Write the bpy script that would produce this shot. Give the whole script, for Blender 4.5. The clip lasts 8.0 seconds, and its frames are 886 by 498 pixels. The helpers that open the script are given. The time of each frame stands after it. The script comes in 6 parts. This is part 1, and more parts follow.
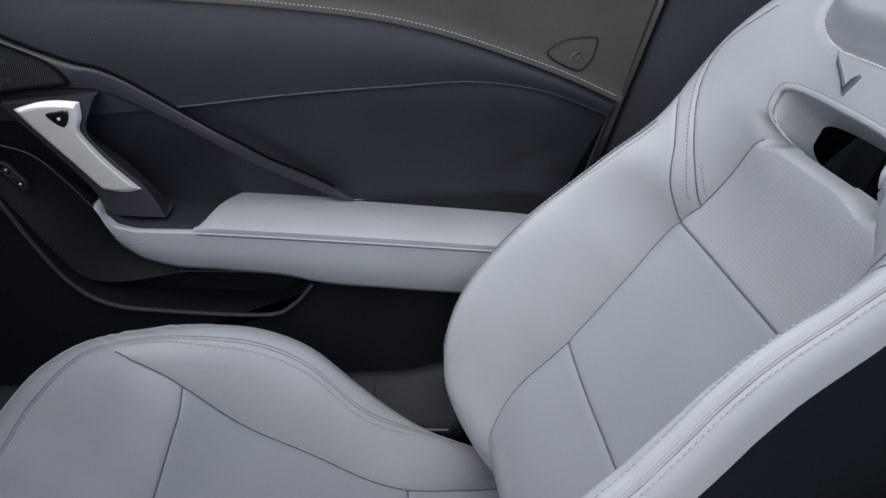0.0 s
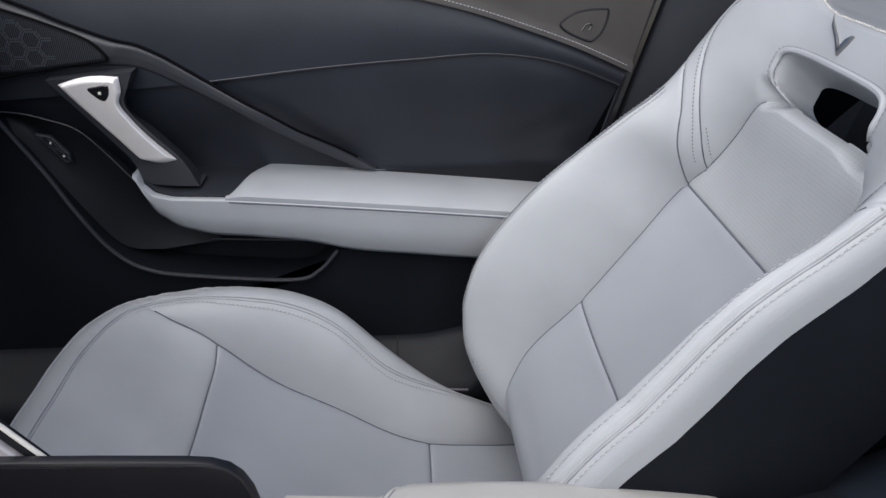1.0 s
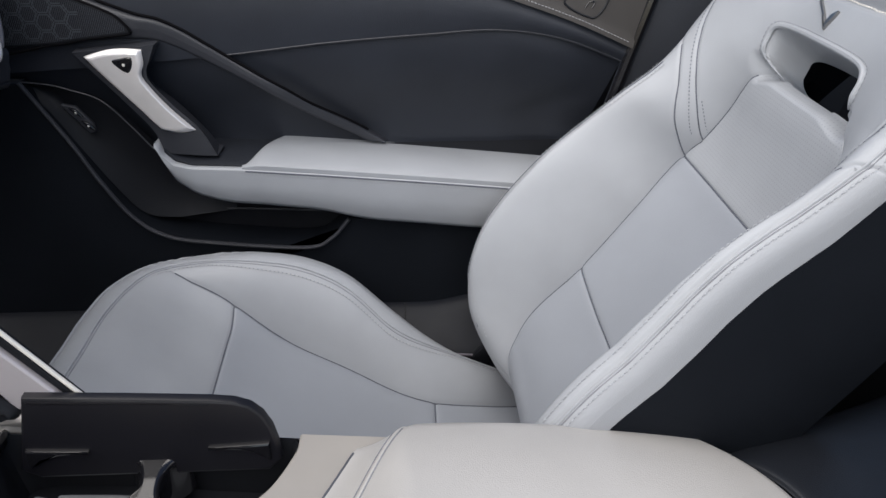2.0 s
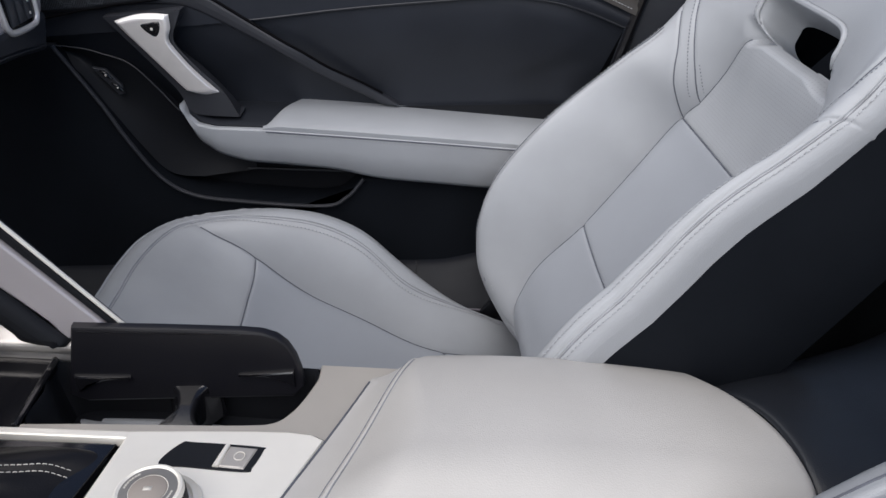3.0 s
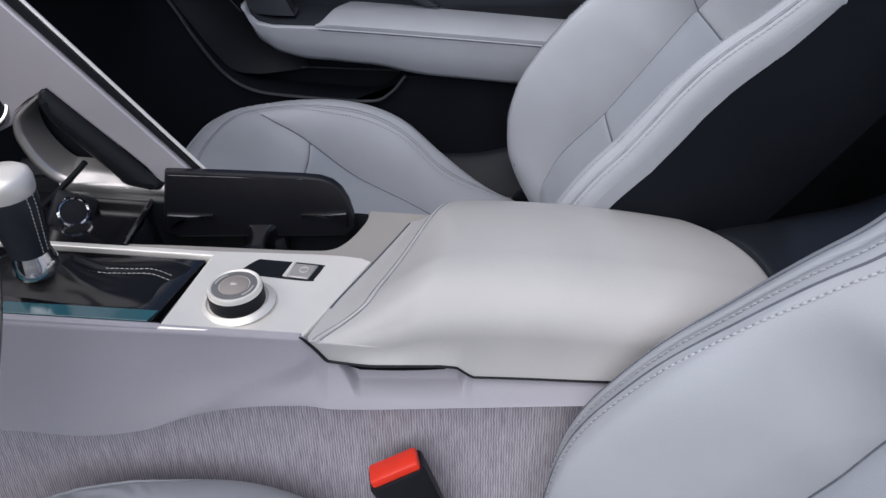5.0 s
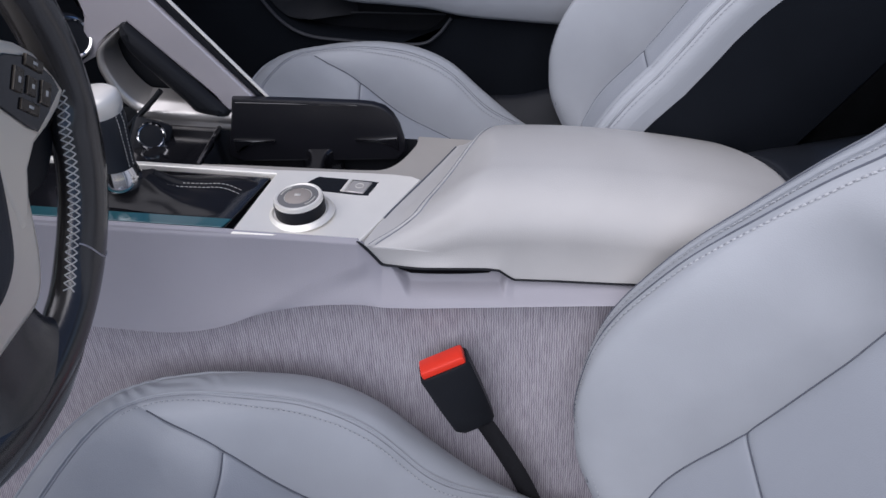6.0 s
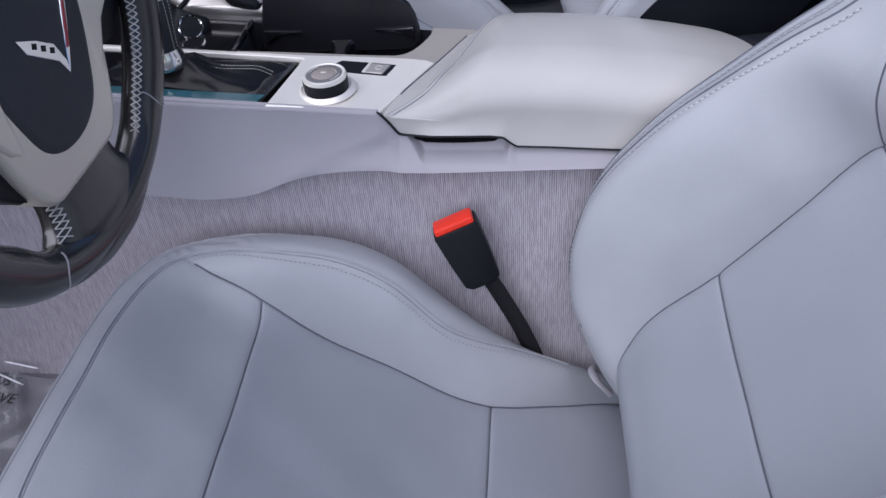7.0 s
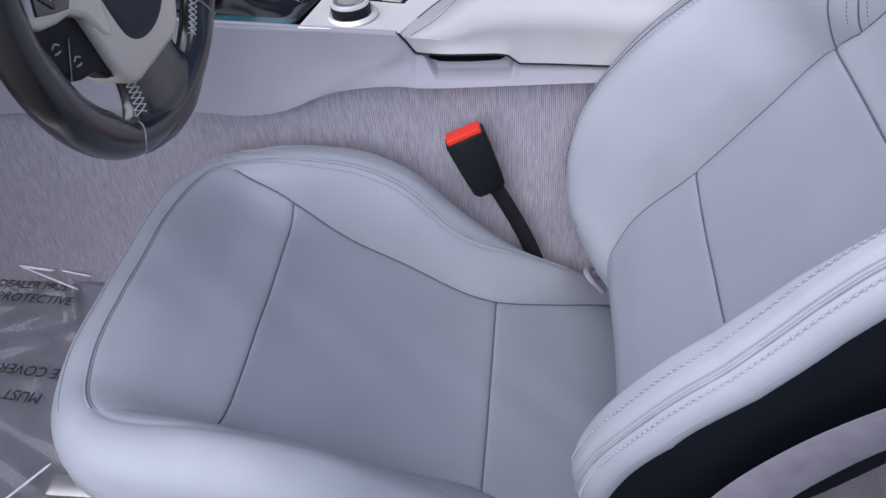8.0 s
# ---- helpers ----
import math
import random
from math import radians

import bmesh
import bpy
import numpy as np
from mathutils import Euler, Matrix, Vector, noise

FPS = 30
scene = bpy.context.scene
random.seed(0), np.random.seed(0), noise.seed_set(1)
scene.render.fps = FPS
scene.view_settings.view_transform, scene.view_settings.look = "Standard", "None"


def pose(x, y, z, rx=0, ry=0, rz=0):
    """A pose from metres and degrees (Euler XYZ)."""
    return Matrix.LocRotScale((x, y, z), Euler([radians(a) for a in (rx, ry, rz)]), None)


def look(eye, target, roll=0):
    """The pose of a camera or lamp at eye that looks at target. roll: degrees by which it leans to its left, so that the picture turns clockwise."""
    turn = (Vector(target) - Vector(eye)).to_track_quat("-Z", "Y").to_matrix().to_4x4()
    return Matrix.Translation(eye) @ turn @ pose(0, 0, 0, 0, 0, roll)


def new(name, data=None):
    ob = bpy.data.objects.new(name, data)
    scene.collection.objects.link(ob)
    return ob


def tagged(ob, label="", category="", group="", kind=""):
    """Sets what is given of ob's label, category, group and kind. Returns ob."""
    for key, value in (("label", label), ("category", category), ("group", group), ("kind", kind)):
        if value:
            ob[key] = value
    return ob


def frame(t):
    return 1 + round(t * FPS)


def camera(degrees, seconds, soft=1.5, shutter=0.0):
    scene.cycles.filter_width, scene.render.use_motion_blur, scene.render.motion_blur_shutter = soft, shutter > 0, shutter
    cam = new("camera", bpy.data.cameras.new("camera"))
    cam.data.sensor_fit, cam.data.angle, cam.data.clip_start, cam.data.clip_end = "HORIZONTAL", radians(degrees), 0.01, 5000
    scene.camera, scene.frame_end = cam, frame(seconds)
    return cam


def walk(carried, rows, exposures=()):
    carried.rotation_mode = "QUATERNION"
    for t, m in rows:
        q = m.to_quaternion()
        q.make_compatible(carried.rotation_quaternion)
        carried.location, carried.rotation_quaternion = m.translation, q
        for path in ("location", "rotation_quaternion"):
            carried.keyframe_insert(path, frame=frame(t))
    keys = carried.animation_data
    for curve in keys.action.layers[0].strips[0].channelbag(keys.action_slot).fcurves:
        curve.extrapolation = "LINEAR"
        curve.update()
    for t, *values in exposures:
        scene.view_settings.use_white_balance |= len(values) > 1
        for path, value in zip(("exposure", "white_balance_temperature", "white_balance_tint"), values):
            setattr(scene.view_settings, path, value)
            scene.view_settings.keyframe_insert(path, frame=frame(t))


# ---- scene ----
cam = camera(60.8, 8.0)
PATH = [
    (0, (0.11, -0.258, 1.12), (0.27, 1.517, 0.213), 0.9),
    (0.5, (0.114, -0.288, 1.12), (0.249, 1.48, 0.194), 0.2),
    (1, (0.113, -0.319, 1.117), (0.209, 1.444, 0.177), -0.4),
    (1.5, (0.112, -0.345, 1.117), (0.195, 1.411, 0.163), -0.3),
    (3, (0.109, -0.445, 1.124), (0.156, 1.269, 0.095), -0.2),
    (3.5, (0.105, -0.479, 1.127), (0.133, 1.214, 0.062), -0.1),
    (4, (0.111, -0.513, 1.122), (0.12, 1.152, 0.013), -0.1),
    (5.5, (0.12, -0.665, 1.111), (0.0, 0.947, -0.068), -2.9),
    (6, (0.12, -0.709, 1.109), (-0.057, 0.863, -0.114), -4.0),
    (6.5, (0.135, -0.783, 1.108), (-0.074, 0.733, -0.18), -4.7),
    (7, (0.145, -0.851, 1.102), (-0.092, 0.624, -0.227), -5.8),
    (7.5, (0.161, -0.937, 1.107), (-0.1, 0.497, -0.264), -6.6),
    (8, (0.165, -1.013, 1.108), (-0.108, 0.423, -0.256), -6.6),
]
walk(cam, [(t, look(eye, target, roll)) for t, eye, target, roll in PATH],
     [(0.0, -0.12, 5540, 8), (0.5, 0.06, 5600, 8), (1.0, 0.12, 5700, 9), (1.5, 0.18, 5800, 9), (3.0, -0.06, 5720, 10), (3.5, -0.14, 5680, 10), (4.0, -0.26, 5610, 10), (5.5, -0.24, 5430, 14), (6.0, -0.30, 5380, 15), (6.5, -0.27, 5300, 16), (7.0, -0.20, 5220, 17), (8.0, -0.09, 5190, 17)])

# ---------------------------------------------------------------- light
world = bpy.data.worlds.new("sky")
scene.world = world
world.use_nodes = True
wn = world.node_tree.nodes
sky = wn.new("ShaderNodeTexSky")
sky.sky_type, sky.sun_disc = "NISHITA", False
sky.sun_elevation, sky.sun_rotation = radians(48), radians(200)
world.node_tree.links.new(sky.outputs[0], wn["Background"].inputs[0])
wn["Background"].inputs[1].default_value = 0.09
sun = new("sun", bpy.data.lights.new("sun", "SUN"))
sun.data.energy, sun.data.angle, sun.data.color = 5.6, radians(95), (1.0, 0.87, 0.71)
sun.matrix_world = look((-0.75, -1.05, 2.15), (0.1, 0.0, 0.5))


# ---------------------------------------------------------------- materials
def material(name, base, rough=0.5, metal=0.0, grain=0.0, grain_size=900.0, mottle=0.06, mottle_size=9.0,
             coat=0.0, second=None, wear=0.0, spec=0.5, pores=0.0, pore_size=700.0):
    m = bpy.data.materials.new(name)
    m.use_nodes = True
    n, l = m.node_tree.nodes, m.node_tree.links
    b = n["Principled BSDF"]
    b.inputs["Metallic"].default_value = metal
    b.inputs["Coat Weight"].default_value = coat
    b.inputs["Coat Roughness"].default_value = 0.08
    b.inputs["Specular IOR Level"].default_value = spec
    tc = n.new("ShaderNodeTexCoord")
    big = n.new("ShaderNodeTexNoise")
    big.inputs["Scale"].default_value, big.inputs["Detail"].default_value = mottle_size, 4
    l.new(tc.outputs["Object"], big.inputs["Vector"])
    ramp = n.new("ShaderNodeMapRange")
    ramp.inputs["From Min"].default_value, ramp.inputs["From Max"].default_value = 0.3, 0.7
    l.new(big.outputs["Fac"], ramp.inputs["Value"])
    mix = n.new("ShaderNodeMix")
    mix.data_type = "RGBA"
    lo = [c * (1 - mottle) for c in base]
    hi = second or [min(1, c * (1 + mottle)) for c in base]
    mix.inputs["A"].default_value, mix.inputs["B"].default_value = (*lo, 1), (*hi, 1)
    l.new(ramp.outputs["Result"], mix.inputs["Factor"])
    l.new(mix.outputs["Result"], b.inputs["Base Color"])
    rr = n.new("ShaderNodeMapRange")
    rr.inputs["To Min"].default_value, rr.inputs["To Max"].default_value = max(0.02, rough - 0.06 - wear), min(1, rough + 0.06 + wear)
    fine = n.new("ShaderNodeTexNoise")
    fine.inputs["Scale"].default_value, fine.inputs["Detail"].default_value = 60, 5
    l.new(tc.outputs["Object"], fine.inputs["Vector"])
    l.new(fine.outputs["Fac"], rr.inputs["Value"])
    l.new(rr.outputs["Result"], b.inputs["Roughness"])
    if grain:
        v = n.new("ShaderNodeTexVoronoi")
        v.inputs["Scale"].default_value = grain_size
        l.new(tc.outputs["Object"], v.inputs["Vector"])
        soft = n.new("ShaderNodeTexNoise")
        soft.inputs["Scale"].default_value, soft.inputs["Detail"].default_value = 35, 3
        l.new(tc.outputs["Object"], soft.inputs["Vector"])
        add = n.new("ShaderNodeMath")
        add.operation = "MULTIPLY_ADD"
        add.inputs[1].default_value = 0.5
        l.new(soft.outputs["Fac"], add.inputs[0])
        l.new(v.outputs["Distance"], add.inputs[2])
        bump = n.new("ShaderNodeBump")
        bump.inputs["Strength"].default_value, bump.inputs["Distance"].default_value = grain, 0.0012
        l.new(add.outputs[0], bump.inputs["Height"])
        l.new(bump.outputs["Normal"], b.inputs["Normal"])
    return m


def ribbed(name, base, dark, pitch, rough=0.95, axis="X", strength=0.9):
    """Cloth with wavy ribs across one axis."""
    m = bpy.data.materials.new(name)
    m.use_nodes = True
    n, l = m.node_tree.nodes, m.node_tree.links
    b = n["Principled BSDF"]
    b.inputs["Roughness"].default_value = rough
    b.inputs["Specular IOR Level"].default_value = 0.1
    tc = n.new("ShaderNodeTexCoord")
    wob = n.new("ShaderNodeTexNoise")
    wob.inputs["Scale"].default_value, wob.inputs["Detail"].default_value = 130, 4
    l.new(tc.outputs["Object"], wob.inputs["Vector"])
    sep = n.new("ShaderNodeSeparateXYZ")
    l.new(tc.outputs["Object"], sep.inputs[0])
    ma = n.new("ShaderNodeMath")
    ma.operation = "MULTIPLY_ADD"
    ma.inputs[1].default_value = pitch * 1.1
    l.new(wob.outputs["Fac"], ma.inputs[0])
    l.new(sep.outputs[axis], ma.inputs[2])
    sc = n.new("ShaderNodeMath")
    sc.operation = "MULTIPLY"
    sc.inputs[1].default_value = 2 * math.pi / pitch
    l.new(ma.outputs[0], sc.inputs[0])
    sn = n.new("ShaderNodeMath")
    sn.operation = "SINE"
    l.new(sc.outputs[0], sn.inputs[0])
    fib = n.new("ShaderNodeTexNoise")
    fib.inputs["Scale"].default_value, fib.inputs["Detail"].default_value = 1.0, 3
    stretch = n.new("ShaderNodeVectorMath")
    stretch.operation = "MULTIPLY"
    stretch.inputs[1].default_value = (330, 120, 42)
    l.new(tc.outputs["Object"], stretch.inputs[0])
    l.new(stretch.outputs["Vector"], fib.inputs["Vector"])
    h = n.new("ShaderNodeMath")
    h.operation = "MULTIPLY_ADD"
    h.inputs[1].default_value = 3.0
    l.new(fib.outputs["Fac"], h.inputs[0])
    l.new(sn.outputs[0], h.inputs[2])
    mr = n.new("ShaderNodeMapRange")
    mr.inputs["From Min"].default_value, mr.inputs["From Max"].default_value = 0.2, 2.8
    l.new(h.outputs[0], mr.inputs["Value"])
    mix = n.new("ShaderNodeMix")
    mix.data_type = "RGBA"
    mix.inputs["A"].default_value, mix.inputs["B"].default_value = (*dark, 1), (*base, 1)
    l.new(mr.outputs["Result"], mix.inputs["Factor"])
    l.new(mix.outputs["Result"], b.inputs["Base Color"])
    bump = n.new("ShaderNodeBump")
    bump.inputs["Strength"].default_value, bump.inputs["Distance"].default_value = strength, 0.0015
    l.new(h.outputs[0], bump.inputs["Height"])
    l.new(bump.outputs["Normal"], b.inputs["Normal"])
    return m


GREY = material("grey_leather", (0.315, 0.330, 0.355), 0.38, grain=0.12, grain_size=800, mottle=0.07, mottle_size=7, spec=0.33)
# The seats' grey leather again, with the lid's warm top light in its colour.
LIT_GREY = material("lit_grey_leather", (0.442, 0.434, 0.424), 0.31, grain=0.14, grain_size=800, mottle=0.06, mottle_size=7, spec=0.4)
GREY_PLASTIC = material("grey_soft_plastic", (0.315, 0.306, 0.338), 0.5, grain=0.2, grain_size=1100, mottle=0.03, spec=0.4)
# Dark colour for the shade in tight seam folds, and for shoulder stitches.
SEAM = material("seam_shade_and_stitch", (0.085, 0.092, 0.115), 0.8, mottle=0.2, mottle_size=60)
# Mid-tone for the faint shade between stitches and along soft seams.
STITCH_SHADE = material("stitch_shade", (0.21, 0.218, 0.24), 0.8, mottle=0.2, mottle_size=60)
THREAD = material("grey_thread", (0.37, 0.38, 0.40), 0.8, mottle=0.1, mottle_size=80)
WHITE_THREAD = material("white_thread", (0.60, 0.58, 0.54), 0.8, mottle=0.1, mottle_size=80)
BLACK_LEATHER = material("black_leather", (0.021, 0.024, 0.032), 0.44, grain=0.14, grain_size=700, mottle=0.15, spec=0.4)
BROWN_BLACK = material("black_stitched_vinyl", (0.042, 0.039, 0.037), 0.5, grain=0.16, grain_size=800, mottle=0.15, spec=0.4)
BLACK = material("black_plastic", (0.0105, 0.0115, 0.0145), 0.45, grain=0.2, grain_size=1300, mottle=0.12, spec=0.2)
REAR_LEATHER = material("blue_black_leather", (0.012, 0.014, 0.019), 0.42, grain=0.15, grain_size=700, mottle=0.12, spec=0.45)
DARK_SHELL = material("dark_seat_shell", (0.008, 0.0096, 0.013), 0.65, grain=0.2, grain_size=900, mottle=0.12, spec=0.06)
SILL = material("dark_blue_grey_plastic", (0.007, 0.0085, 0.013), 0.5, grain=0.2, grain_size=1000, mottle=0.12, spec=0.25)
DOOR_BLACK = material("black_door_plastic", (0.018, 0.0205, 0.027), 0.5, grain=0.25, grain_size=1100, mottle=0.12, spec=0.3)
GLOSS = material("gloss_black", (0.008, 0.008, 0.01), 0.12, mottle=0.1, coat=0.5)
SILVER = material("satin_silver", (0.90, 0.87, 0.80), 0.38, metal=0.35, mottle=0.03, mottle_size=20)
ALU = material("brushed_aluminium", (0.80, 0.78, 0.77), 0.3, metal=0.45, mottle=0.05, mottle_size=30)
SATIN = material("dull_satin_silver", (0.52, 0.50, 0.48), 0.34, metal=0.7, mottle=0.05, mottle_size=25)
CHROME = material("chrome", (0.85, 0.85, 0.86), 0.12, metal=1.0, mottle=0.02)
PANEL = material("grey_painted_panel", (0.50, 0.475, 0.50), 0.38, metal=0.35, mottle=0.03)
RED = material("red_button", (0.72, 0.035, 0.012), 0.35, mottle=0.06, mottle_size=40)
CARPET = ribbed("grey_ribbed_carpet", (0.51, 0.485, 0.52), (0.22, 0.20, 0.23), 0.0028, strength=0.35)
PLUSH = material("grey_plush_carpet", (0.21, 0.20, 0.225), 0.95, grain=0.8, grain_size=480, mottle=0.12, mottle_size=14, spec=0.1)
BOOT = material("glossy_black_leather", (0.010, 0.010, 0.012), 0.33, grain=0.06, grain_size=600, mottle=0.2, spec=0.22)
DARK_CARPET = material("black_carpet", (0.010, 0.0115, 0.0135), 0.95, grain=0.9, grain_size=420, mottle=0.3, spec=0.1)
WHEEL_LEATHER = material("smooth_black_leather", (0.024, 0.022, 0.021), 0.24, grain=0.05, grain_size=800, mottle=0.2, spec=0.8, coat=0.3)
HUB = material("charcoal_cover", (0.040, 0.042, 0.048), 0.55, grain=0.3, grain_size=1200, mottle=0.1, spec=0.4)
# Silver spokes with the warm light on the wheel mixed into their colour.
WARM_LIT_SILVER = material("warm_lit_silver", (0.85, 0.77, 0.64), 0.36, metal=0.3, mottle=0.03)
GRILLE = material("grey_black_grille", (0.05, 0.054, 0.064), 0.4, mottle=0.1, spec=0.5)
BADGE = material("badge_chrome", (0.34, 0.335, 0.33), 0.3, metal=1.0, mottle=0.1)
HOLE_BLACK = material("black_gap", (0.004, 0.004, 0.005), 0.8, spec=0.05)
SASH = material("charcoal_soft_trim", (0.027, 0.029, 0.036), 0.45, grain=0.2, grain_size=1100, mottle=0.1)
TEAL = material("teal_gloss_trim", (0.03, 0.10, 0.12), 0.15, mottle=0.1, coat=0.3)
WEB = material("black_webbing", (0.010, 0.010, 0.012), 0.8, grain=0.5, grain_size=500, mottle=0.1, spec=0.2)
GREY_WEB = material("grey_webbing", (0.15, 0.14, 0.165), 0.75, grain=0.15, grain_size=900, mottle=0.12, mottle_size=60)

PRINT = material("black_print", (0.01, 0.01, 0.012), 0.6)
FILM = material("clear_plastic_film", (0.30, 0.30, 0.33), 0.14, mottle=0.2, mottle_size=25, coat=0.3)
FILM.node_tree.nodes["Principled BSDF"].inputs["Alpha"].default_value = 0.45


# ---------------------------------------------------------------- mesh tools
def thing(name, label, category, at=(0, 0, 0), group="", kind=""):
    ob = new(name)
    ob.location = at
    return tagged(ob, label, category, group, kind)


def finish(ob, mat, parent=None, label="", smooth=True):
    ob.data.materials.append(mat)
    if parent:
        ob.parent = parent
    if smooth:
        for p in ob.data.polygons:
            p.use_smooth = True
    return tagged(ob, label)


def part(name, bm, mat, parent=None, label="", smooth=True, recalc=True, sharp=40):
    if recalc:
        bmesh.ops.recalc_face_normals(bm, faces=bm.faces)
    if smooth:
        for e in bm.edges:
            if len(e.link_faces) == 2 and e.calc_face_angle(0) > radians(sharp):
                e.smooth = False
    me = bpy.data.meshes.new(name)
    bm.to_mesh(me)
    bm.free()
    return finish(new(name, me), mat, parent, label, smooth)


def raw(name, verts, faces, mat, parent=None, label="", smooth=True, normals=None):
    me = bpy.data.meshes.new(name)
    me.from_pydata([tuple(v) for v in verts], [], [tuple(int(i) for i in f) for f in faces])
    ob = finish(new(name, me), mat, parent, label, smooth)
    if normals is not None:
        me.normals_split_custom_set_from_vertices([tuple(v) for v in normals])
    return ob


def curve_at(keys, x):
    """Smooth values through (x, value) keys."""
    kx, ky = np.array(keys, float).T
    d = np.gradient(ky, kx)
    x = np.clip(np.asarray(x, float), kx[0], kx[-1])
    i = np.clip(np.searchsorted(kx, x) - 1, 0, len(kx) - 2)
    h = kx[i + 1] - kx[i]
    t = (x - kx[i]) / h
    return ((2 * t**3 - 3 * t**2 + 1) * ky[i] + (t**3 - 2 * t**2 + t) * h * d[i]
            + (-2 * t**3 + 3 * t**2) * ky[i + 1] + (t**3 - t**2) * h * d[i + 1])


def spline(points, n=60, closed=False):
    """A smooth line of n points through the given ones."""
    p = np.array(points, float)
    if closed:
        p = np.vstack([p[-1], p, p[0], p[1]])
    else:
        p = np.vstack([2 * p[0] - p[1], p, 2 * p[-1] - p[-2]])
    segs = len(p) - 3
    out = []
    for t in np.linspace(0, segs, n, endpoint=not closed):
        i = min(int(t), segs - 1)
        f = t - i
        a, b, c, d = p[i:i + 4]
        out.append(0.5 * (2 * b + (c - a) * f + (2 * a - 5 * b + 4 * c - d) * f * f + (3 * b - a - 3 * c + d) * f**3))
    return np.array(out)


def line_distance(points, line):
    """For each point the distance to a polyline, any dimension."""
    points, line = np.asarray(points, float), np.asarray(line, float)
    best = np.full(len(points), 1e9)
    for a, b in zip(line[:-1], line[1:]):
        ab = b - a
        t = np.clip(((points - a) @ ab) / max(ab @ ab, 1e-12), 0, 1)
        best = np.minimum(best, np.linalg.norm(points - (a + t[:, None] * ab), axis=1))
    return best


def grid_faces(n, m):
    i, j = np.meshgrid(np.arange(n - 1), np.arange(m - 1), indexing="ij")
    a = (i * m + j).ravel()
    return np.stack([a, a + 1, a + m + 1, a + m], 1)


def grid_normals(P):
    du, dv = np.gradient(P, axis=0), np.gradient(P, axis=1)
    nrm = np.cross(dv, du)
    return nrm / np.maximum(np.linalg.norm(nrm, axis=-1, keepdims=True), 1e-9)


def sheet(P, regions, names, mat, parent, flip=False, labels=None, mats=None):
    """One object for each region of a grid of points; regions < 0 are left open."""
    n, m, _ = P.shape
    F = grid_faces(n, m)
    N = grid_normals(P).reshape(-1, 3)
    if flip:
        F, N = F[:, ::-1], -N
    V, R = P.reshape(-1, 3), regions.ravel()
    made = []
    for k, name in enumerate(names):
        f = F[R == k]
        if not len(f):
            continue
        used, inv = np.unique(f, return_inverse=True)
        made.append(raw(name, V[used], inv.reshape(f.shape), (mats or {}).get(name, mat), parent,
                        (labels or {}).get(name, ""), normals=N[used]))
    return made


def on_skin(P, flat):
    """Points of a grid's skin over places (a, b) of its first two coordinates, with their normals."""
    gi, gj, nrm = np.gradient(P, axis=0), np.gradient(P, axis=1), grid_normals(P)
    nrm = nrm * np.where(nrm[..., 2:] < 0, -1, 1)
    m = P.shape[1]
    pts, nor = [], []
    for q in np.asarray(flat, float):
        k = int(np.argmin((P[..., 0] - q[0]) ** 2 + (P[..., 1] - q[1]) ** 2))
        i, j = divmod(k, m)
        M = np.stack([gi[i, j, :2], gj[i, j, :2]], 1)
        s = np.clip(np.linalg.lstsq(M, q - P[i, j, :2], rcond=None)[0], -0.8, 0.8)
        pts.append(P[i, j] + gi[i, j] * s[0] + gj[i, j] * s[1])
        nor.append(nrm[i, j])
    return np.array(pts), np.array(nor)


def even(line, n):
    """A line drawn again with n points at even steps, slightly smoothed."""
    line = np.asarray(line, float)
    s = np.r_[0, np.cumsum(np.linalg.norm(np.diff(line, axis=0), axis=1))]
    q = np.linspace(0, s[-1], n)
    out = np.stack([np.interp(q, s, line[:, k]) for k in range(line.shape[1])], 1)
    for _ in range(3):
        out[1:-1] = 0.25 * out[:-2] + 0.5 * out[1:-1] + 0.25 * out[2:]
    return out


def offset_line(line, off):
    """A plane line moved sideways."""
    t = np.gradient(np.asarray(line, float), axis=0)
    t /= np.maximum(np.linalg.norm(t, axis=1), 1e-9)[:, None]
    return line + np.stack([-t[:, 1], t[:, 0]], 1) * off


def loft(sections, closed=True, caps=True):
    """A bmesh through sections that have the same number of points."""
    bm = bmesh.new()
    rings = [[bm.verts.new(tuple(p)) for p in s] for s in sections]
    k = len(rings[0])
    for a, b in zip(rings[:-1], rings[1:]):
        for i in range(k if closed else k - 1):
            j = (i + 1) % k
            bm.faces.new((a[i], a[j], b[j], b[i]))
    if caps and closed:
        bm.faces.new(rings[0][::-1])
        bm.faces.new(rings[-1])
    return bm


def tube(path, radius, sides=10, closed=False, squash=(1, 1), up=(0, 0, 1)):
    """A round bar along a line."""
    path = np.array(path, float)
    n = len(path)
    rad = np.broadcast_to(np.asarray(radius, float), (n,))
    tang = np.roll(path, -1, 0) - np.roll(path, 1, 0) if closed else np.gradient(path, axis=0)
    tang /= np.linalg.norm(tang, axis=1)[:, None]
    rings = []
    for p, t, r in zip(path, tang, rad):
        s = np.cross(t, up)
        s /= max(np.linalg.norm(s), 1e-9)
        q = np.cross(s, t)
        rings.append([p + r * (math.cos(a) * s * squash[0] + math.sin(a) * q * squash[1])
                      for a in np.linspace(0, 2 * math.pi, sides, endpoint=False)])
    if closed:
        return ring_loft(rings)
    return loft(rings)


def ring_loft(rings):
    bm = bmesh.new()
    rows = [[bm.verts.new(tuple(p)) for p in s] for s in rings]
    n, k = len(rows), len(rows[0])
    for i in range(n):
        for j in range(k):
            bm.faces.new((rows[i][j], rows[i][(j + 1) % k], rows[(i + 1) % n][(j + 1) % k], rows[(i + 1) % n][j]))
    return bm


